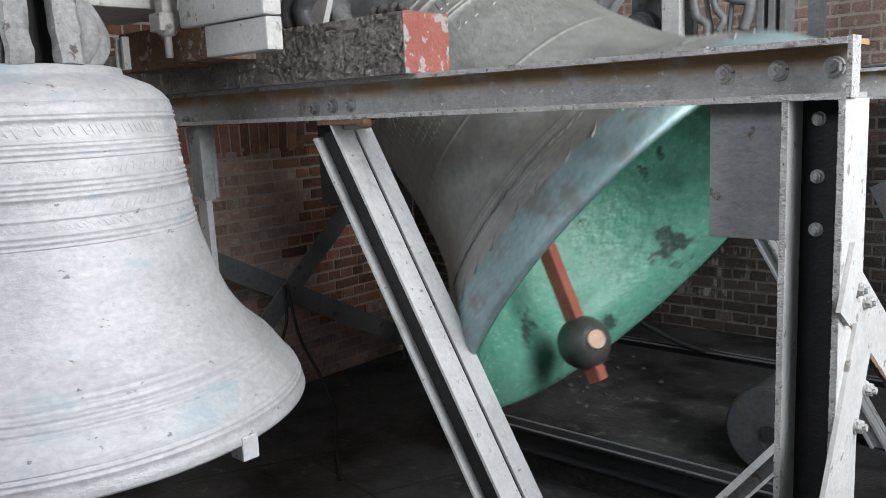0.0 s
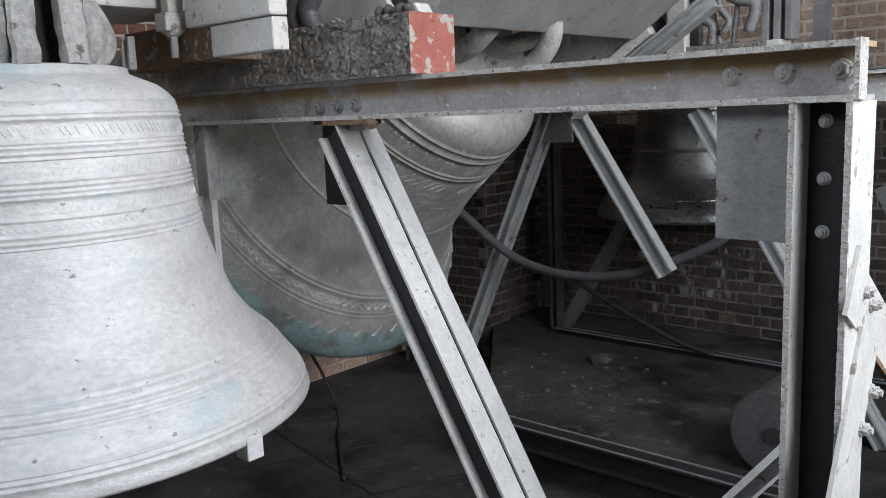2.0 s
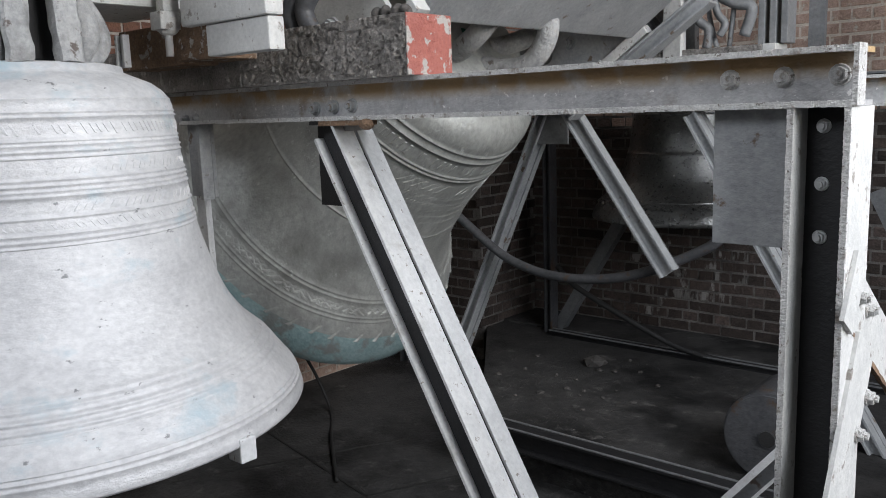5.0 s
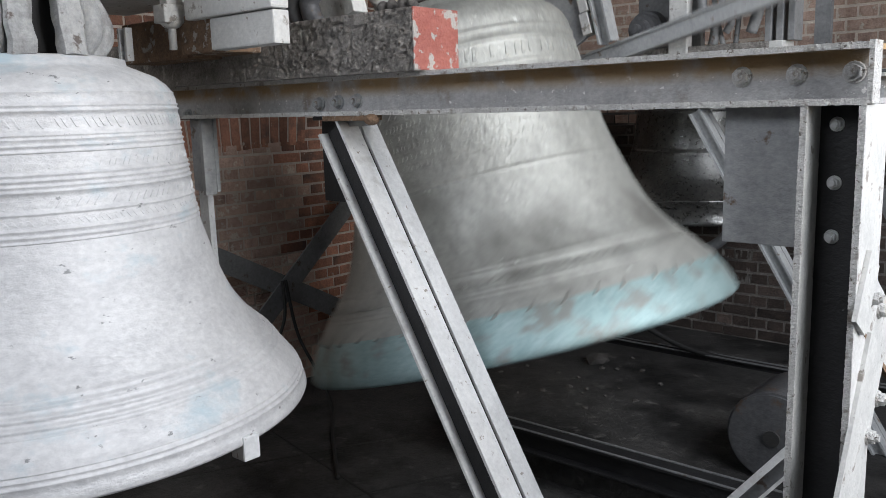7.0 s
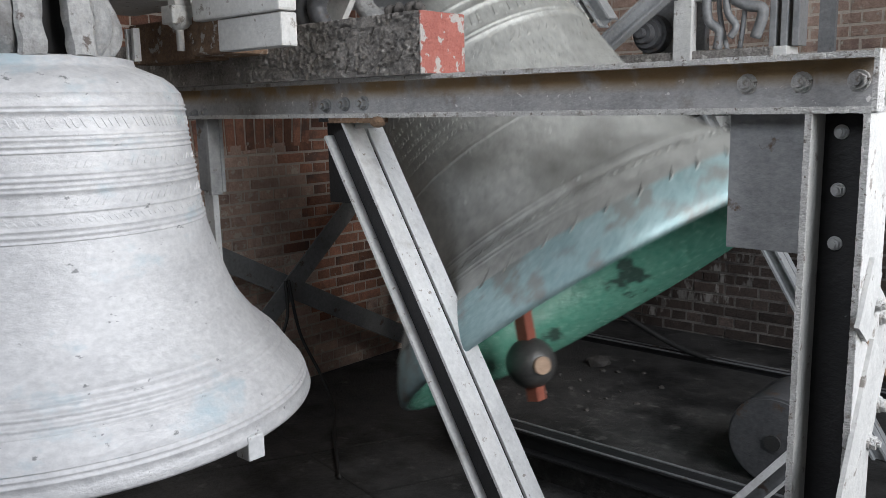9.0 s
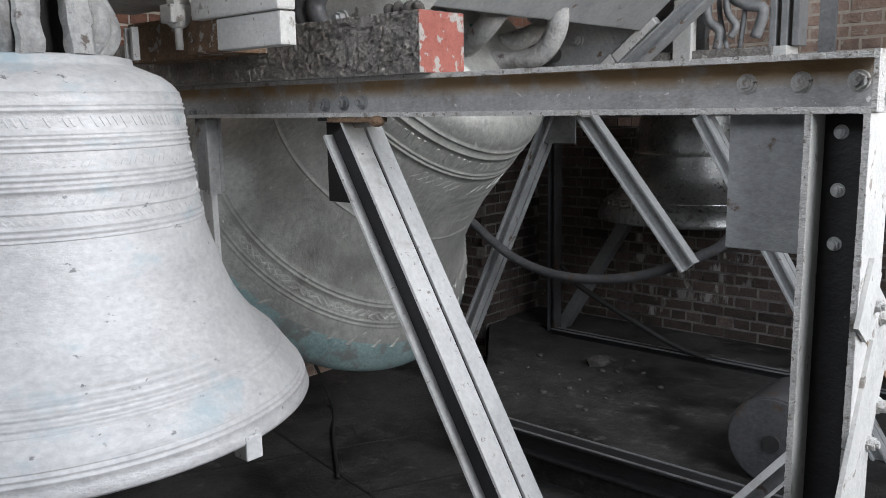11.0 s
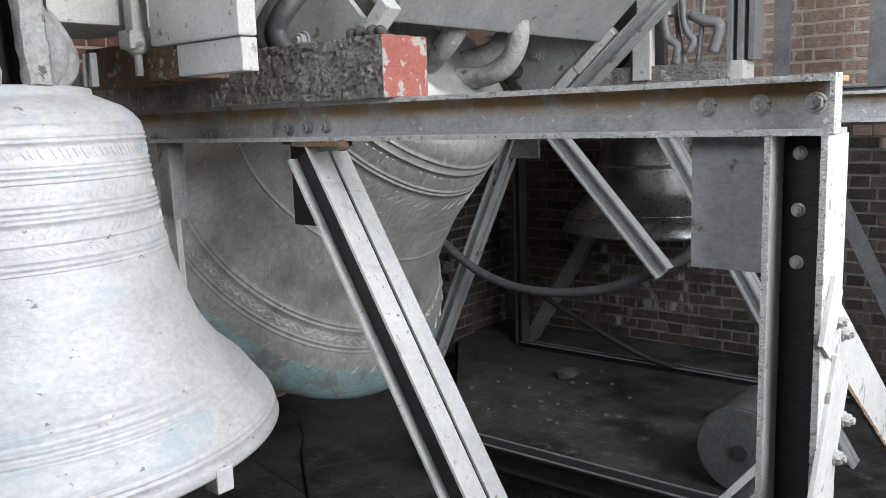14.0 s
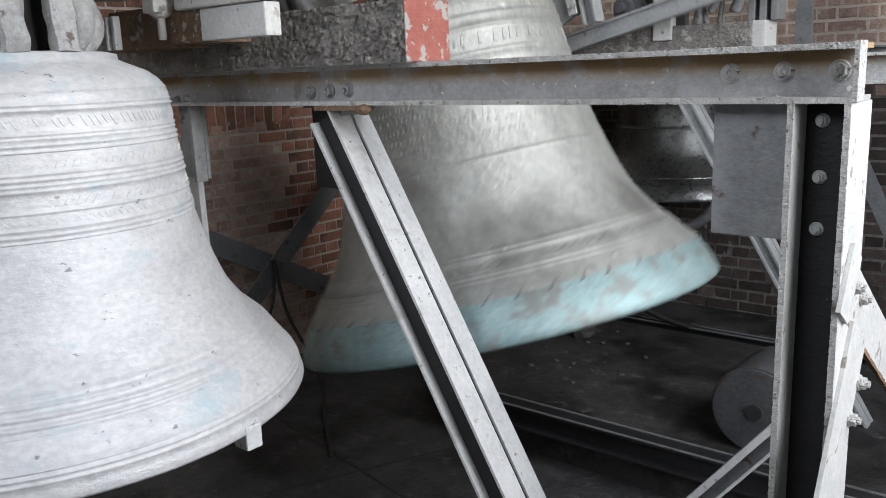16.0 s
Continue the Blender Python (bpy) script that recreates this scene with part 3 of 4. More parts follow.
def smooth_radius(z):
    return sum(outline_radius(min(max(z + d, 0.0), 1.197)) for d in (-0.03, -0.015, 0, 0.015, 0.03)) / 5 if 0.05 < z < 1.05 else outline_radius(z)


def bell_profile(scale, lip_height=0.0, rings=RINGS, tall=1.0):
    """Outside with its cast rings from the crown down, then the lip and the inside; the origin is the middle of the lip."""
    heights = set(np.linspace(0.012, 1.165, 46).tolist())
    for z, _, w in rings:
        heights.update((z - w, z - w * 0.4, z + w * 0.4, z + w))
    outer = [(0.02, 1.205, 0), (0.30, 1.205, 0), (0.334, 1.197, 0), (0.337, 1.178, 0)]
    for z in sorted(heights, reverse=True):
        r = smooth_radius(z)
        for rz, rh, rw in rings:
            if abs(z - rz) < rw * 0.6:
                r += rh * 1.1
        outer.append((r, z, 1 if z < lip_height else 0))
    outer += [(0.880, 0.002, 1), (0.868, 0.0, 1)]
    inner = []
    for z in np.linspace(0.004, 1.08, 30):
        thick = 0.095 * math.exp(-((z - 0.11) / 0.10) ** 2) + 0.05
        inner.append((max(smooth_radius(z) - thick, 0.05) if z > 0.02 else smooth_radius(z) - 0.03 - z, float(z), 2))
    inner += [(0.30, 1.13, 2), (0.02, 1.14, 2)]
    return [(r * scale, z * scale * tall, m) for r, z, m in outer + inner]


def canon(bm, a, scale, height=0.22):
    """One of the crown's cast loops, standing out at the angle a."""
    c, s = math.cos(a), math.sin(a)
    pts = [(0.23, 0.0), (0.29, 0.07), (0.28, 0.15), (0.20, height), (0.10, height + 0.02), (0.05, height - 0.03)]
    tube(bm, curve_points([(r * c * scale, r * s * scale, z * scale) for r, z in pts], 5), 0.038 * scale, 10)


def bell_body(name, scale, mats, parent, sides=144, lip_height=0.0, z=0.0, rings=RINGS, tall=1.0):
    bm = bmesh.new()
    lathe(bm, bell_profile(scale, lip_height, rings, tall), sides)
    ob = part(name, bm, mats, parent, smooth=True)
    ob.location.z = z
    return ob


def frieze(parent, name, z, height, count, scale, material, base_z=0.0, lean=0.0, rise=0.004, fill=0.55, label="", tall=1.0):
    """A band of small raised cast bars round a bell."""
    bm = bmesh.new()
    for k in range(count):
        if random.random() < 0.08:
            continue
        a = 2 * math.pi * (k + random.uniform(-0.15, 0.15)) / count
        half = math.pi * fill / count
        h = height * random.uniform(0.7, 1.0)
        quad = []
        for da, dz in ((-half, -h / 2), (half, -h / 2), (half, h / 2), (-half, h / 2)):
            zz = z + dz
            r = smooth_radius(zz) * scale
            aa = a + da + lean * dz
            quad.append((aa, r, zz * scale * tall))
        inner = [bm.verts.new((math.cos(q) * (r - 0.006), math.sin(q) * (r - 0.006), zz)) for q, r, zz in quad]
        mid_a, mid_z = sum(q[0] for q in quad) / 4, sum(q[2] for q in quad) / 4
        outer = [bm.verts.new((math.cos(mid_a + (q - mid_a) * 0.7) * (r + rise), math.sin(mid_a + (q - mid_a) * 0.7) * (r + rise), mid_z + (zz - mid_z) * 0.75)) for q, r, zz in quad]
        bm.faces.new(outer)
        for i in range(4):
            bm.faces.new((inner[i], inner[(i + 1) % 4], outer[(i + 1) % 4], outer[i]))
    ob = tagged(part(name, bm, material, parent, label), kind="stuff")
    ob.location.z = base_z
    return ob


# front bell, at rest
fb = thing("bell", -2.84, 1.43, 0.495, "large pale weathered bronze bell with cast rings and ornament, at rest", "bell", "bells")
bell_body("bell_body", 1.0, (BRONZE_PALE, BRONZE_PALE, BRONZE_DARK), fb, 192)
frieze(fb, "inscription", 0.995, 0.046, 140, 1.0, BRONZE_PALE, lean=-1.1, rise=0.0024, fill=0.36, label="band of worn raised lettering, not legible")
frieze(fb, "inscription", 0.875, 0.030, 130, 1.0, BRONZE_PALE, lean=1.2, rise=0.0014, fill=0.35, label="band of worn raised lettering, not legible")
frieze(fb, "ornament_band", 0.765, 0.034, 120, 1.0, BRONZE_PALE, lean=1.6, rise=0.0018, fill=0.45)
frieze(fb, "ornament_band", 0.712, 0.022, 150, 1.0, BRONZE_PALE, lean=-1.6, rise=0.0016, fill=0.5)
for k in range(6):
    bm = bmesh.new()
    canon(bm, radians(60 * k + 26), 1.0, 0.26)
    ob = part("canon", bm, STRAP_IRON, fb, smooth=True)
    ob.location.z = 1.205
for ang, w, h in ((-50, 0.075, 0.5), (-20, 0.078, 0.5), (9, 0.078, 0.5)):
    bm = bmesh.new()
    for i in range(24):
        z, z2 = 1.20 + h * i / 24, 1.20 + h * (i + 1) / 24
        prism(bm, [(-w / 2, -0.022), (-w / 2 + 0.014, -0.034), (w / 2 - 0.014, -0.034), (w / 2, -0.022), (w / 2, 0.022), (-w / 2, 0.022)],
              (0, -0.30 + 0.06 * (z - 1.2), z), (0, -0.30 + 0.06 * (z2 - 1.2), z2), (1, 0, 0), (0, 1, 0))
    bmesh.ops.remove_doubles(bm, verts=bm.verts, dist=0.0005)
    for v in bm.verts:
        v.co += noise.noise_vector(v.co * 16 + Vector((ang, 0, 0))) * 0.011
    bm.transform(Matrix.Rotation(radians(90 + ang), 4, "Z"))
    part("crown_strap", bm, STRAP_IRON, fb, "grey painted iron strap")
# Added block: darkness in the gaps between the straps, painted near-black.
bm = bmesh.new()
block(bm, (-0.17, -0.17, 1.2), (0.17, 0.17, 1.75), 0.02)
part("crown_core", bm, STEEL_BLACK, fb, "added near-black block for the dark gaps between the crown straps")
bm = bmesh.new()
tube(bm, [(0.03, 0.02, 1.1), (0.05, 0.05, 0.12), (0.05, 0.05, -0.10)], [0.03, 0.035, 0.03])
part("clapper", bm, IRON, fb, smooth=True)
bm = bmesh.new()
block(bm, (0.800, 0.181, -0.05), (0.870, 0.241, 0.03), 0.006)
part("stop_block", bm, STEEL_PALE, fb, "pale steel block under the lip")
bm = bmesh.new()
block(bm, (-0.71, 0.1, 1.455), (-0.15, 0.80, 1.95), 0.012)
part("headstock", bm, PAINT_PALE, fb, "pale grey painted headstock")
bm = bmesh.new()
block(bm, (0.03, 0.62, 1.362), (0.565, 0.70, 1.95), 0.01)
part("bearing_housing", bm, PAINT_PALE, fb, "pale grey painted bearing housing")
bm = bmesh.new()
block(bm, (0.165, 0.64, 1.243), (0.55, 0.71, 1.36), 0.008)
part("bearing_base", bm, PAINT_PALE, fb)
bm = bmesh.new()
block(bm, (-0.08, 0.66, 1.24), (0.163, 0.875, 1.39), 0.008)
part("bearing_shoe", bm, RUST, fb, "rusty flaking bearing shoe")
bm = bmesh.new()
block(bm, (-0.60, 0.70, 1.23), (-0.085, 0.86, 1.40), 0.008)
part("bearing_shoe", bm, RUST, fb)
bm = bmesh.new()
tube(bm, [(-0.078, 0.63, 1.26), (-0.078, 0.63, 1.60)], 0.016, 12)
part("tie_rod", bm, PAINT_PALE, fb, smooth=True)
bm = bmesh.new()
bmesh.ops.create_uvsphere(bm, u_segments=16, v_segments=10, radius=0.052, matrix=Matrix.Translation((-0.078, 0.63, 1.385)) @ Matrix.Diagonal((1, 1, 0.9, 1)))
block(bm, (-0.115, 0.575, 1.36), (-0.035, 0.69, 1.43), 0.006)
block(bm, (-0.105, 0.60, 1.43), (-0.05, 0.67, 1.80), 0.006)
part("clamp", bm, PAINT_PALE, fb)
bm = bmesh.new()
prism(bm, [(-0.035, 0), (0.035, 0), (0.035, 0.03), (0.02, 0.03), (0.02, 0.012), (-0.02, 0.012), (-0.02, 0.03), (-0.035, 0.03)], (-0.42, 0.63, 1.235), (-0.42, 0.63, 1.37), (1, 0, 0), (0, -1, 0))
part("guide", bm, STEEL_PALE, fb)

# fittings on the timber
fit = thing("bearing_fitting", 0, 0, 0, "pale grey painted iron fittings bolted over the timber beam", "fitting")
fit.location = (-2.15, 2.42, 1.84)
for dx in (-0.34, -0.26):
    bm = bmesh.new()
    tube(bm, curve_points([(dx, -0.05, -0.02), (dx - 0.03, -0.06, 0.06), (dx + 0.01, -0.05, 0.13), (dx + 0.04, 0.0, 0.2)], 5), 0.038, 12)
    part("strap", bm, STEEL_DARK, fit, smooth=True)
for i in range(6):
    bm = bmesh.new()
    bmesh.ops.create_icosphere(bm, subdivisions=2, radius=random.uniform(0.015, 0.03))
    for v in bm.verts:
        v.co *= 1 + 0.35 * noise.noise(v.co * 30 + Vector((i, 0, 0)))
    ob = part("mortar_lump", bm, RUBBLE, fit, smooth=True)
    ob.location = (0.05 + i * 0.035, random.uniform(-0.06, 0.05), 0.02)

# swinging bell
swing_bell = thing("swinging_bell", *PIVOT, "large grey-green bronze bell swinging, verdigris lip, green inside", "bell", "bells")
LIP, BELL_SCALE, TALL = 1.512, 1.079 / 0.885, 1.13
bell_body("bell_body", BELL_SCALE, (BRONZE_GREY, BRONZE_LIP, VERDIGRIS), swing_bell, 192, 0.13, -LIP, RINGS_SWING, TALL)
frieze(swing_bell, "ornament_band", 0.155, 0.062, 46, BELL_SCALE, BRONZE_GREY, -LIP, 1.5, 0.005, 0.12, tall=TALL)
for z in (0.64, 0.675, 0.71, 0.745, 0.78):
    frieze(swing_bell, "inscription", z, 0.022, 170, BELL_SCALE, BRONZE_GREY, -LIP, 0.5, 0.0013, 0.5, tall=TALL)
frieze(swing_bell, "ornament_band", 0.238, 0.034, 110, BELL_SCALE, BRONZE_GREY, -LIP, 3.0, 0.0035, 0.4, tall=TALL)
frieze(swing_bell, "ornament_band", 0.238, 0.034, 110, BELL_SCALE, BRONZE_GREY, -LIP, -3.0, 0.003, 0.4, tall=TALL)
frieze(swing_bell, "inscription", 0.945, 0.055, 100, BELL_SCALE, BRONZE_GREY, -LIP, 0.4, 0.003, 0.5, "band of worn raised lettering, not legible", TALL)
frieze(swing_bell, "ornament_band", 0.835, 0.06, 80, BELL_SCALE, BRONZE_GREY, -LIP, 2.0, 0.002, 0.4, tall=TALL)
for k in range(6):
    bm = bmesh.new()
    c, q = math.cos(radians(60 * k + 8)), math.sin(radians(60 * k + 8))
    tube(bm, curve_points([(r * c, r * q, z) for r, z in ((0.20, -0.03), (0.30, 0.07), (0.36, 0.20), (0.33, 0.34), (0.23, 0.42), (0.08, 0.42))], 6), 0.052, 12)
    ob = part("canon", bm, STRAP_IRON, swing_bell, smooth=True)
    ob.location.z = -LIP + 1.205 * BELL_SCALE * TALL
bm = bmesh.new()
block(bm, (-0.30, -0.86, 0.50), (0.30, 0.88, 0.85), 0.01)
headstock = part("headstock", bm, STEEL, swing_bell, "pale grey painted headstock girder")
for x in (-0.15, 0.15):
    bolt((x, -0.86, 0.56), "-y", swing_bell, 0.035, STEEL)
for y0, y1, mat in ((-0.93, -0.90, PAINT_PALE), (0.90, 0.93, STEEL)):
    bm = bmesh.new()
    prism(bm, [(-0.27, 0.0), (-0.12, -0.045), (0.12, -0.045), (0.27, 0.0), (0.29, 0.46), (-0.29, 0.46)], (0, y0, 0), (0, y1, 0), (1, 0, 0), (0, 0, 1))
    plate = part("end_plate", bm, mat, swing_bell, "steel end plate over the axle")
    bolt((0.05, y0, 0.17), "-y", swing_bell, 0.04, STEEL)
    for side in (-1, 1):
        for z0, z1, dx in ((0.0, 0.13, 0.0), (0.13, 0.29, 0.012), (0.29, 0.60, 0.024)):
            bm = bmesh.new()
            lo, hi = sorted((side * (0.255 + dx), side * (0.312 + dx)))
            block(bm, (lo, y0 - 0.03, z0), (hi, y1 + 0.02, z1 - 0.006), 0.004)
            part("rim", bm, PAINT_PALE, plate, "pale grey painted stepped rim")
bm = bmesh.new()
prism(bm, i_outline(0.10, 0.085, 0.012, 0.012), (0.375, 0.92, -0.08), (0.405, 0.92, 0.95), (0, 1, 0), (1, 0, 0))
part("side_bar", bm, STEEL, swing_bell)
# ringing arm at the far end of the axle
arm = bmesh.new()
prism(arm, i_outline(0.075, 0.10, 0.012, 0.012), (-0.15, 1.03, -0.115), (1.47, 1.03, -0.145), (0, 1, 0), (0, 0, 1))
part("ringing_arm", arm, STEEL, swing_bell, "grey steel lever arm fixed to the axle")
bm = bmesh.new()
tube(bm, [(0, -1.0, 0), (0, 1.12, 0)], 0.05, 16)
part("axle", bm, IRON, swing_bell, smooth=True)
clapper = part("clapper", prism(bmesh.new(), rect(-0.034, -0.034, 0.034, 0.034), (0, 0, 0.02), (0, 0, -1.58), (1, 0, 0)), IRON_RED, swing_bell, "clapper shaft painted with red lead")
clapper.location = (0, 0, -0.30)
bm = bmesh.new()
bmesh.ops.create_uvsphere(bm, u_segments=32, v_segments=20, radius=0.13, matrix=Matrix.Translation((0, 0, -1.385)))
ball = part("ball", bm, IRON, clapper, "worn round iron clapper ball", smooth=True)
for out, deep in ((0.128, 0.02), (-0.165, 0.08)):
    bm = bmesh.new()
    bmesh.ops.create_cone(bm, cap_ends=True, segments=20, radius1=0.045, radius2=0.045, depth=deep, matrix=Matrix.Rotation(radians(-28), 4, "Z") @ Matrix.Translation((out, 0, -1.385)) @ Matrix.Rotation(radians(90), 4, "Y"))
    part("striking_face", bm, BRASS, clapper, "bright worn striking face")

# dark bell behind
third = thing("bell", -2.37, 5.62, 0.735, "dark bronze bell with an ornamented lip, hanging at rest", "bell", "bells")
bell_body("bell_body", 0.74, (BRONZE_DARK, BRONZE_DARK, BRONZE_DARK), third, 96, rings=[(0.95, 0.004, 0.006), (0.60, 0.003, 0.006), (0.2, 0.004, 0.006)])
frieze(third, "ornament_band", 0.165, 0.055, 40, 0.74, BRONZE_DARK, 0, 3.2, 0.012, 0.34)
frieze(third, "ornament_band", 0.165, 0.055, 40, 0.74, BRONZE_DARK, 0, -3.2, 0.011, 0.34)
for k in range(6):
    bm = bmesh.new()
    canon(bm, radians(60 * k), 0.74, 0.22)
    ob = part("canon", bm, STEEL, third, smooth=True)
    ob.location.z = 1.205 * 0.74


# fittings over the back frame
gear = thing("ringing_gear", 0, 0, 0, "grey painted ringing gear with a coil spring, levers and rods", "ringing gear")
gear.location = (-2.0, 4.82, 1.80)
for r, y0 in ((0.115, 0.05), (0.09, 0.0), (0.06, -0.05), (0.03, -0.09)):
    bm = bmesh.new()
    bmesh.ops.create_cone(bm, cap_ends=True, segments=28, radius1=r, radius2=r * 0.92, depth=0.06, matrix=Matrix.Translation((-0.30, y0 - 0.06, 0.115)) @ Matrix.Rotation(radians(90), 4, "X"))
    part("spring_disc", bm, STEEL_DARK, gear, smooth=False)
bm = bmesh.new()
block(bm, (-0.42, 0.10, 0.0), (-0.02, 0.16, 0.55), 0.006)
part("back_plate", bm, STEEL_MID, gear)
bm = bmesh.new()
block(bm, (-0.115, -0.12, -0.08), (-0.005, -0.05, 0.28), 0.006)
part("bracket", bm, PAINT_PALE, gear)
bm = bmesh.new()
block(bm, (-0.10, -0.10, 0.27), (0.10, 0.02, 0.45), 0.006)
part("bracket", bm, PAINT_PALE, gear)
for pts, r in ((((0.06, -0.08, 0.30), (0.08, -0.09, 0.16), (0.14, -0.08, 0.10), (0.13, -0.08, 0.0)), 0.026), (((0.17, -0.1, 0.40), (0.19, -0.1, 0.20), (0.24, -0.1, 0.12), (0.21, -0.1, 0.06)), 0.02),
               (((0.22, -0.09, 0.26), (0.30, -0.1, 0.22), (0.38, -0.09, 0.19), (0.34, -0.08, 0.05)), 0.03), (((0.28, -0.06, 0.45), (0.27, -0.06, 0.2), (0.25, -0.06, 0.0)), 0.014),
               (((0.12, -0.06, 0.45), (0.13, -0.06, 0.2), (0.18, -0.06, 0.0)), 0.014)):
    bm = bmesh.new()
    tube(bm, curve_points(pts, 5), r, 10)
    part("lever", bm, STEEL_MID, gear, smooth=True)
for x in (0.40, 0.46, 0.52):
    bm = bmesh.new()
    block(bm, (x, -0.05, 0.0), (x + 0.035, 0.08, 0.55), 0.004)
    part("upright", bm, STEEL_MID, gear)

hose = bmesh.new()
tube(hose, curve_points([(-3.75, 4.66, 0.85), (-3.54, 4.66, 0.70), (-3.2, 4.66, 0.50), (-2.79, 4.66, 0.42), (-2.3, 4.66, 0.48), (-1.83, 4.66, 0.68), (-1.70, 4.66, 0.80)], 8), 0.031, 12)
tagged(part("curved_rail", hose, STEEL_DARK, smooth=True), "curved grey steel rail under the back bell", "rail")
cable = bmesh.new()
tube(cable, curve_points([(-3.5, 5.7, 0.25), (-3.30, 5.65, 0.12), (-2.85, 5.65, -0.08), (-2.45, 5.7, -0.25), (-2.05, 5.75, LEDGE_Z + 0.03), (-1.4, 5.78, LEDGE_Z + 0.02), (0.4, 5.8, LEDGE_Z + 0.02)], 8), 0.022, 10)
tagged(part("cable", cable, RUBBER, smooth=True), "thick black cable sagging down to the floor", "cable", "cables")
for pts in (((-4.66, 3.88, 0.30), (-4.62, 3.93, -0.10), (-4.5, 4.0, -0.40), (-4.3, 3.95, FLOOR_Z + 0.012), (-3.9, 3.6, FLOOR_Z + 0.012), (-3.4, 3.2, FLOOR_Z + 0.012)),
            ((-4.66, 3.85, 0.30), (-4.64, 3.84, 0.05), (-4.62, 3.74, -0.18), (-4.6, 3.70, FLOOR_Z + 0.01))):
    bm = bmesh.new()
    tube(bm, curve_points(pts, 8), 0.012, 8)
    tagged(part("cable", bm, RUBBER, smooth=True), "thin black cable hanging from the cross brace", "cable", "cables")
# drum on the deck
drum = thing("steel_drum", -1.24, 4.30, LEDGE_Z + 0.225, "dusty grey steel roller lying on the deck", "roller")
bm = bmesh.new()
bmesh.ops.create_cone(bm, cap_ends=True, segments=48, radius1=0.225, radius2=0.225, depth=0.42, matrix=Matrix.Rotation(radians(90), 4, "X"))
bmesh.ops.bevel(bm, geom=[e for e in bm.edges if len(e.link_faces) == 2 and e.calc_face_angle() > 1], offset=0.012, segments=2, affect="EDGES")
part("roller_body", bm, STEEL_DARK, drum)
bm = bmesh.new()
bmesh.ops.create_cone(bm, cap_ends=True, segments=16, radius1=0.04, radius2=0.04, depth=0.02, matrix=Matrix.Translation((0, -0.214, 0)) @ Matrix.Rotation(radians(90), 4, "X"))
part("hub", bm, RUBBER, drum)
# rubble on the deck
for i in range(26):
    bm = bmesh.new()
    bmesh.ops.create_icosphere(bm, subdivisions=1, radius=1.0)
    s = random.uniform(0.008, 0.028) if i else 0.09
    for v in bm.verts:
        v.co *= s * (1 + 0.5 * noise.noise(v.co * 2 + Vector((i * 3.1, 0, 0))))
        v.co.z *= 0.55
    x, y = (-2.88, 5.25) if i == 0 else (random.uniform(-3.5, -2.2), random.uniform(4.3, 5.5))
    ob = tagged(part("rubble", bm, RUBBLE), "small lump of fallen mortar on the deck", "rubble", "fallen mortar")
    ob.location = (x, y, LEDGE_Z + s * 0.3)
# joints in the lower floor
for p0, p1 in (((-4.9, 3.55), (-2.0, 2.95)), ((-4.2, 2.6), (-3.5, 4.0)), ((-3.6, 2.2), (-2.8, 3.9))):
    bm = bmesh.new()
    prism(bm, rect(-0.008, -0.001, 0.008, 0.004), (*p0, FLOOR_Z), (*p1, FLOOR_Z), (p0[1] - p1[1], p1[0] - p0[0], 0), (0, 0, 1))
    part("floor_joint", bm, RUBBER, floor)


# ---- bricks ----
def brick_mesh(length, depth, height, seed):
    rng = random.Random(seed)
    bm = bmesh.new()
    block(bm, (-length / 2, -depth, -height / 2), (length / 2, depth, height / 2), 0, 0.0008)
    for v in bm.verts:
        if v.co.y < 0:
            v.co.x *= 0.985
            v.co.z *= 0.95
            v.co += Vector((rng.uniform(-0.004, 0.004), rng.uniform(-0.003, 0.0), rng.uniform(-0.004, 0.004)))
    me = bpy.data.meshes.new("brick")
    bmesh.ops.recalc_face_normals(bm, faces=bm.faces)
    bm.to_mesh(me)
    bm.free()
    return me


COURSE, LONG, SHORT = 0.0865, 0.262, 0.131
STOCK = {}
for kind, mat in (("red", BRICK), ("worn", BRICK_PALE), ("soot", BRICK_SOOT), ("limed", BRICK_LIMED)):
    for size, length in (("long", LONG - 0.016), ("short", SHORT - 0.016)):
        for k in range(5):
            me = brick_mesh(length, 0.004, COURSE - 0.018, k * 7 + len(STOCK))
            me.materials.append(mat)
            STOCK[kind, size, k] = me


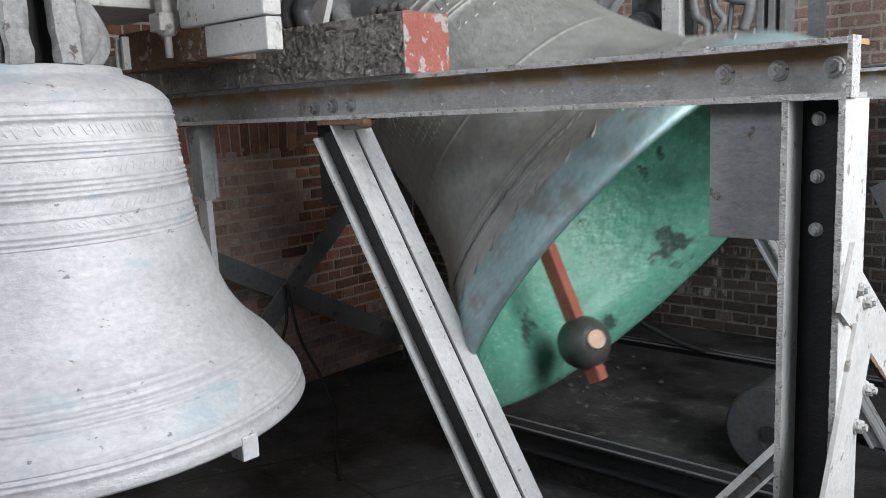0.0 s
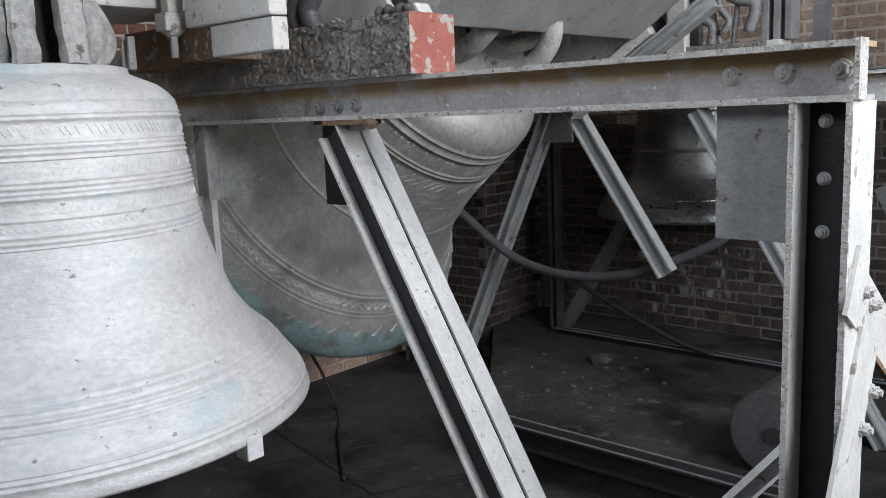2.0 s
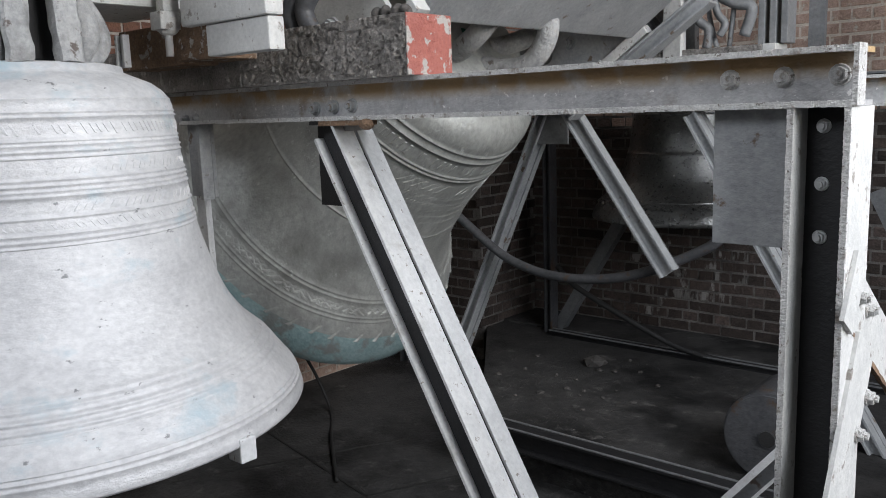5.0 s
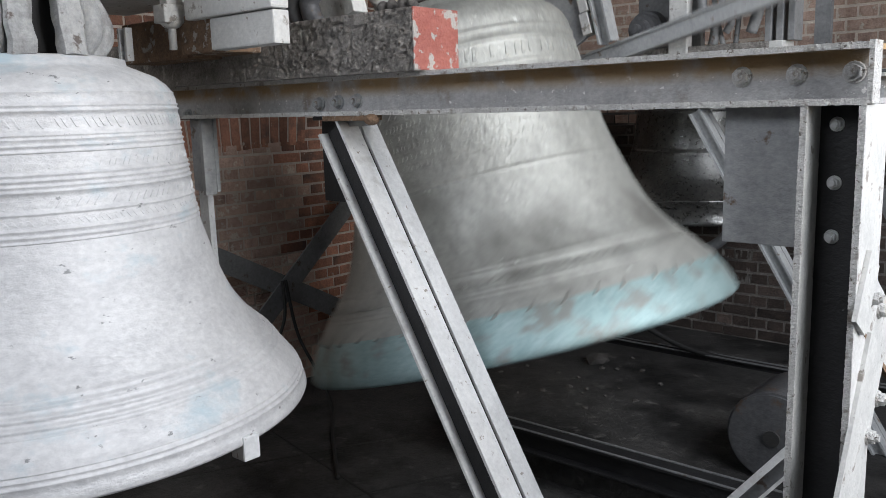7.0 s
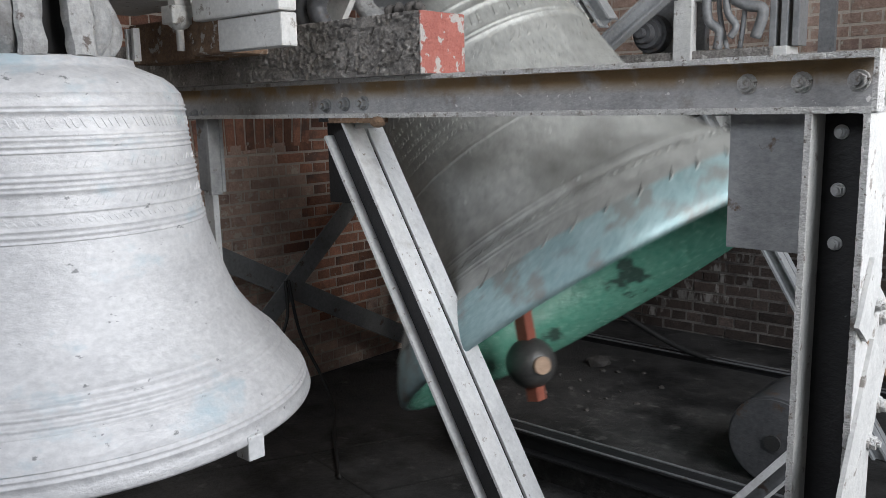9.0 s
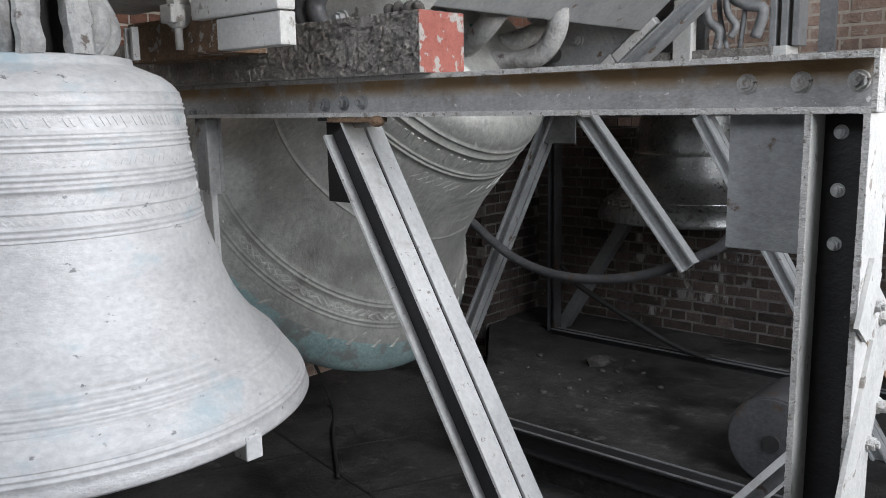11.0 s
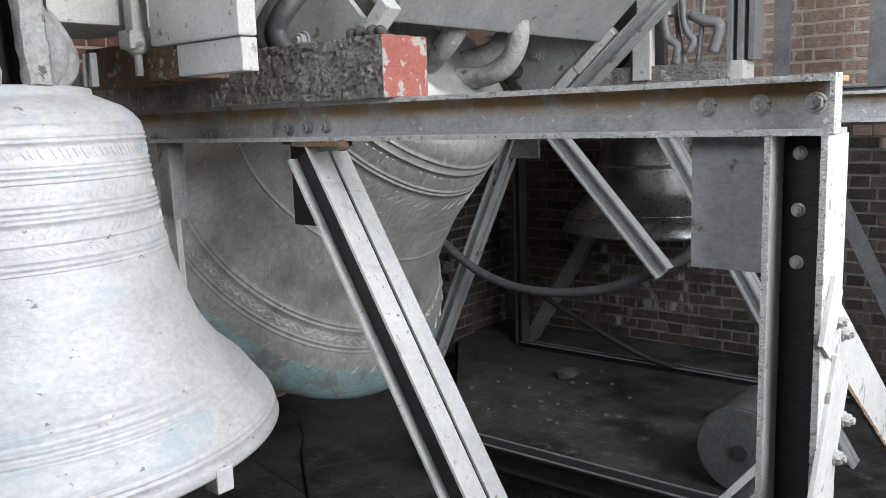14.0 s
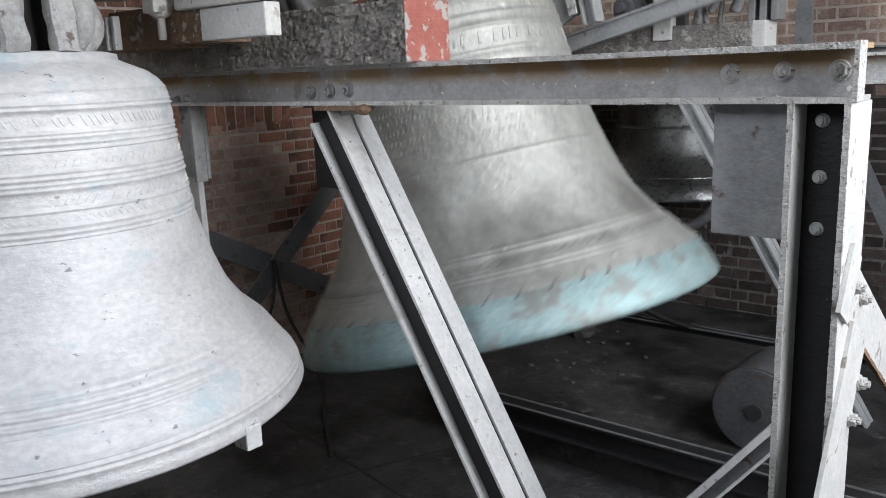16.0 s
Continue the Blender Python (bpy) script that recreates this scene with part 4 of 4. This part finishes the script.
def lay(parent, along, place, a0, a1, z0, z1, kind_at, near, limit=300, outward=1):
    """Courses of bricks on a wall face: those inside the near stretch are parts, the rest is one joined part."""
    laid = 0
    rest = {}
    course = 0
    z = z0
    while z + COURSE < z1:
        header = course % 2
        length = SHORT if header else LONG
        a = a0 - (0.0 if header else SHORT / 2 + random.uniform(0, 0.02))
        while a < a1:
            mid, zc = a + length / 2, z + COURSE / 2
            kind = kind_at(mid, zc)
            if kind and mid + length / 2 < a1 + 0.02:
                me = STOCK[kind, "short" if header else "long", random.randrange(5)]
                out = random.uniform(0.0, 0.006)
                if along == "x":
                    m = pose(mid, place - out, zc, 0, random.uniform(-0.5, 0.5), 0)
                else:
                    m = pose(place + out, mid, zc, 0, random.uniform(-0.5, 0.5), 90)
                if laid < limit and near[0] < mid < near[1] and near[2] < zc < near[3]:
                    ob = new("brick", me)
                    ob.matrix_basis, ob.parent = m, parent
                    laid += 1
                else:
                    rest.setdefault(kind, []).append((me, m))
            a += length
        z += COURSE
        course += 1
    for kind, items in rest.items():
        verts, faces = [], []
        for me, m in items:
            k = len(verts)
            verts += [m @ v.co for v in me.vertices]
            faces += [[k + i for i in p.vertices] for p in me.polygons]
        me = bpy.data.meshes.new("brickwork")
        me.from_pydata(verts, [], faces)
        me.materials.append({"red": BRICK, "worn": BRICK_PALE, "soot": BRICK_SOOT, "limed": BRICK_LIMED}[kind])
        ob = tagged(new("brickwork", me), kind="stuff")
        ob.parent = parent


def west_kind(y, z):
    if 3.3 < y < 4.42 and 1.24 < z < 1.48:
        return None
    if z < -0.12 + 0.1 * math.sin(y * 5):
        return "limed" if y < 3.9 else "worn"
    if y < 4.30 + 0.12 * math.sin(z * 9) and z < 1.3:
        return "worn"
    return "red"


lay(wall_west, "y", WEST, 2.6, 5.62, FLOOR_Z, 2.7, west_kind, (3.2, 5.6, -0.62, 1.6))
for i in range(13):
    ob = new("brick", STOCK["red", "long", i % 5])
    y = 3.34 + i * 0.0865
    ob.matrix_basis, ob.parent = pose(WEST + 0.004, y, 1.35 + 0.02 * math.sin((i - 4) / 4.0), 0, 90 + (i - 6) * 0.9, 90), wall_west
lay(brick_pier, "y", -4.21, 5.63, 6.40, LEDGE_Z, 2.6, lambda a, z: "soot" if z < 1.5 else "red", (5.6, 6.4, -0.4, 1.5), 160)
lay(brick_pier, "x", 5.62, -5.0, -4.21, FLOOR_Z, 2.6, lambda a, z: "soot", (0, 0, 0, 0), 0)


# Sooty bricks low, worn pale ones above; the split also paints in brighter light.
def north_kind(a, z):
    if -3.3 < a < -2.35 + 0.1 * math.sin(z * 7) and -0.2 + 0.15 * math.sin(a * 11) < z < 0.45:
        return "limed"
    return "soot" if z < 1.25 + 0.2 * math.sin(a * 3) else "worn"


# The upper wall's brighter light is put into a thin slab of paler mortar.
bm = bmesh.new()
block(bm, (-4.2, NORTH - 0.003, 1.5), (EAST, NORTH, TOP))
part("mortar_bed", bm, MORTAR, wall_north, "paler lime mortar, painting in the brighter light on the upper wall")
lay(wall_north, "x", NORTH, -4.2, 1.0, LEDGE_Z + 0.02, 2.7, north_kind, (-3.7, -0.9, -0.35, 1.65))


def motions():
    steps = [i * 0.1 for i in range(161)]
    walk(swing_bell, [(t, pose(*PIVOT, 0, -swing(t), 0)) for t in steps])
    walk(clapper, [(t, pose(0, 0, -0.30, 0, -clapper_swing(t), 0)) for t in steps])


motions()
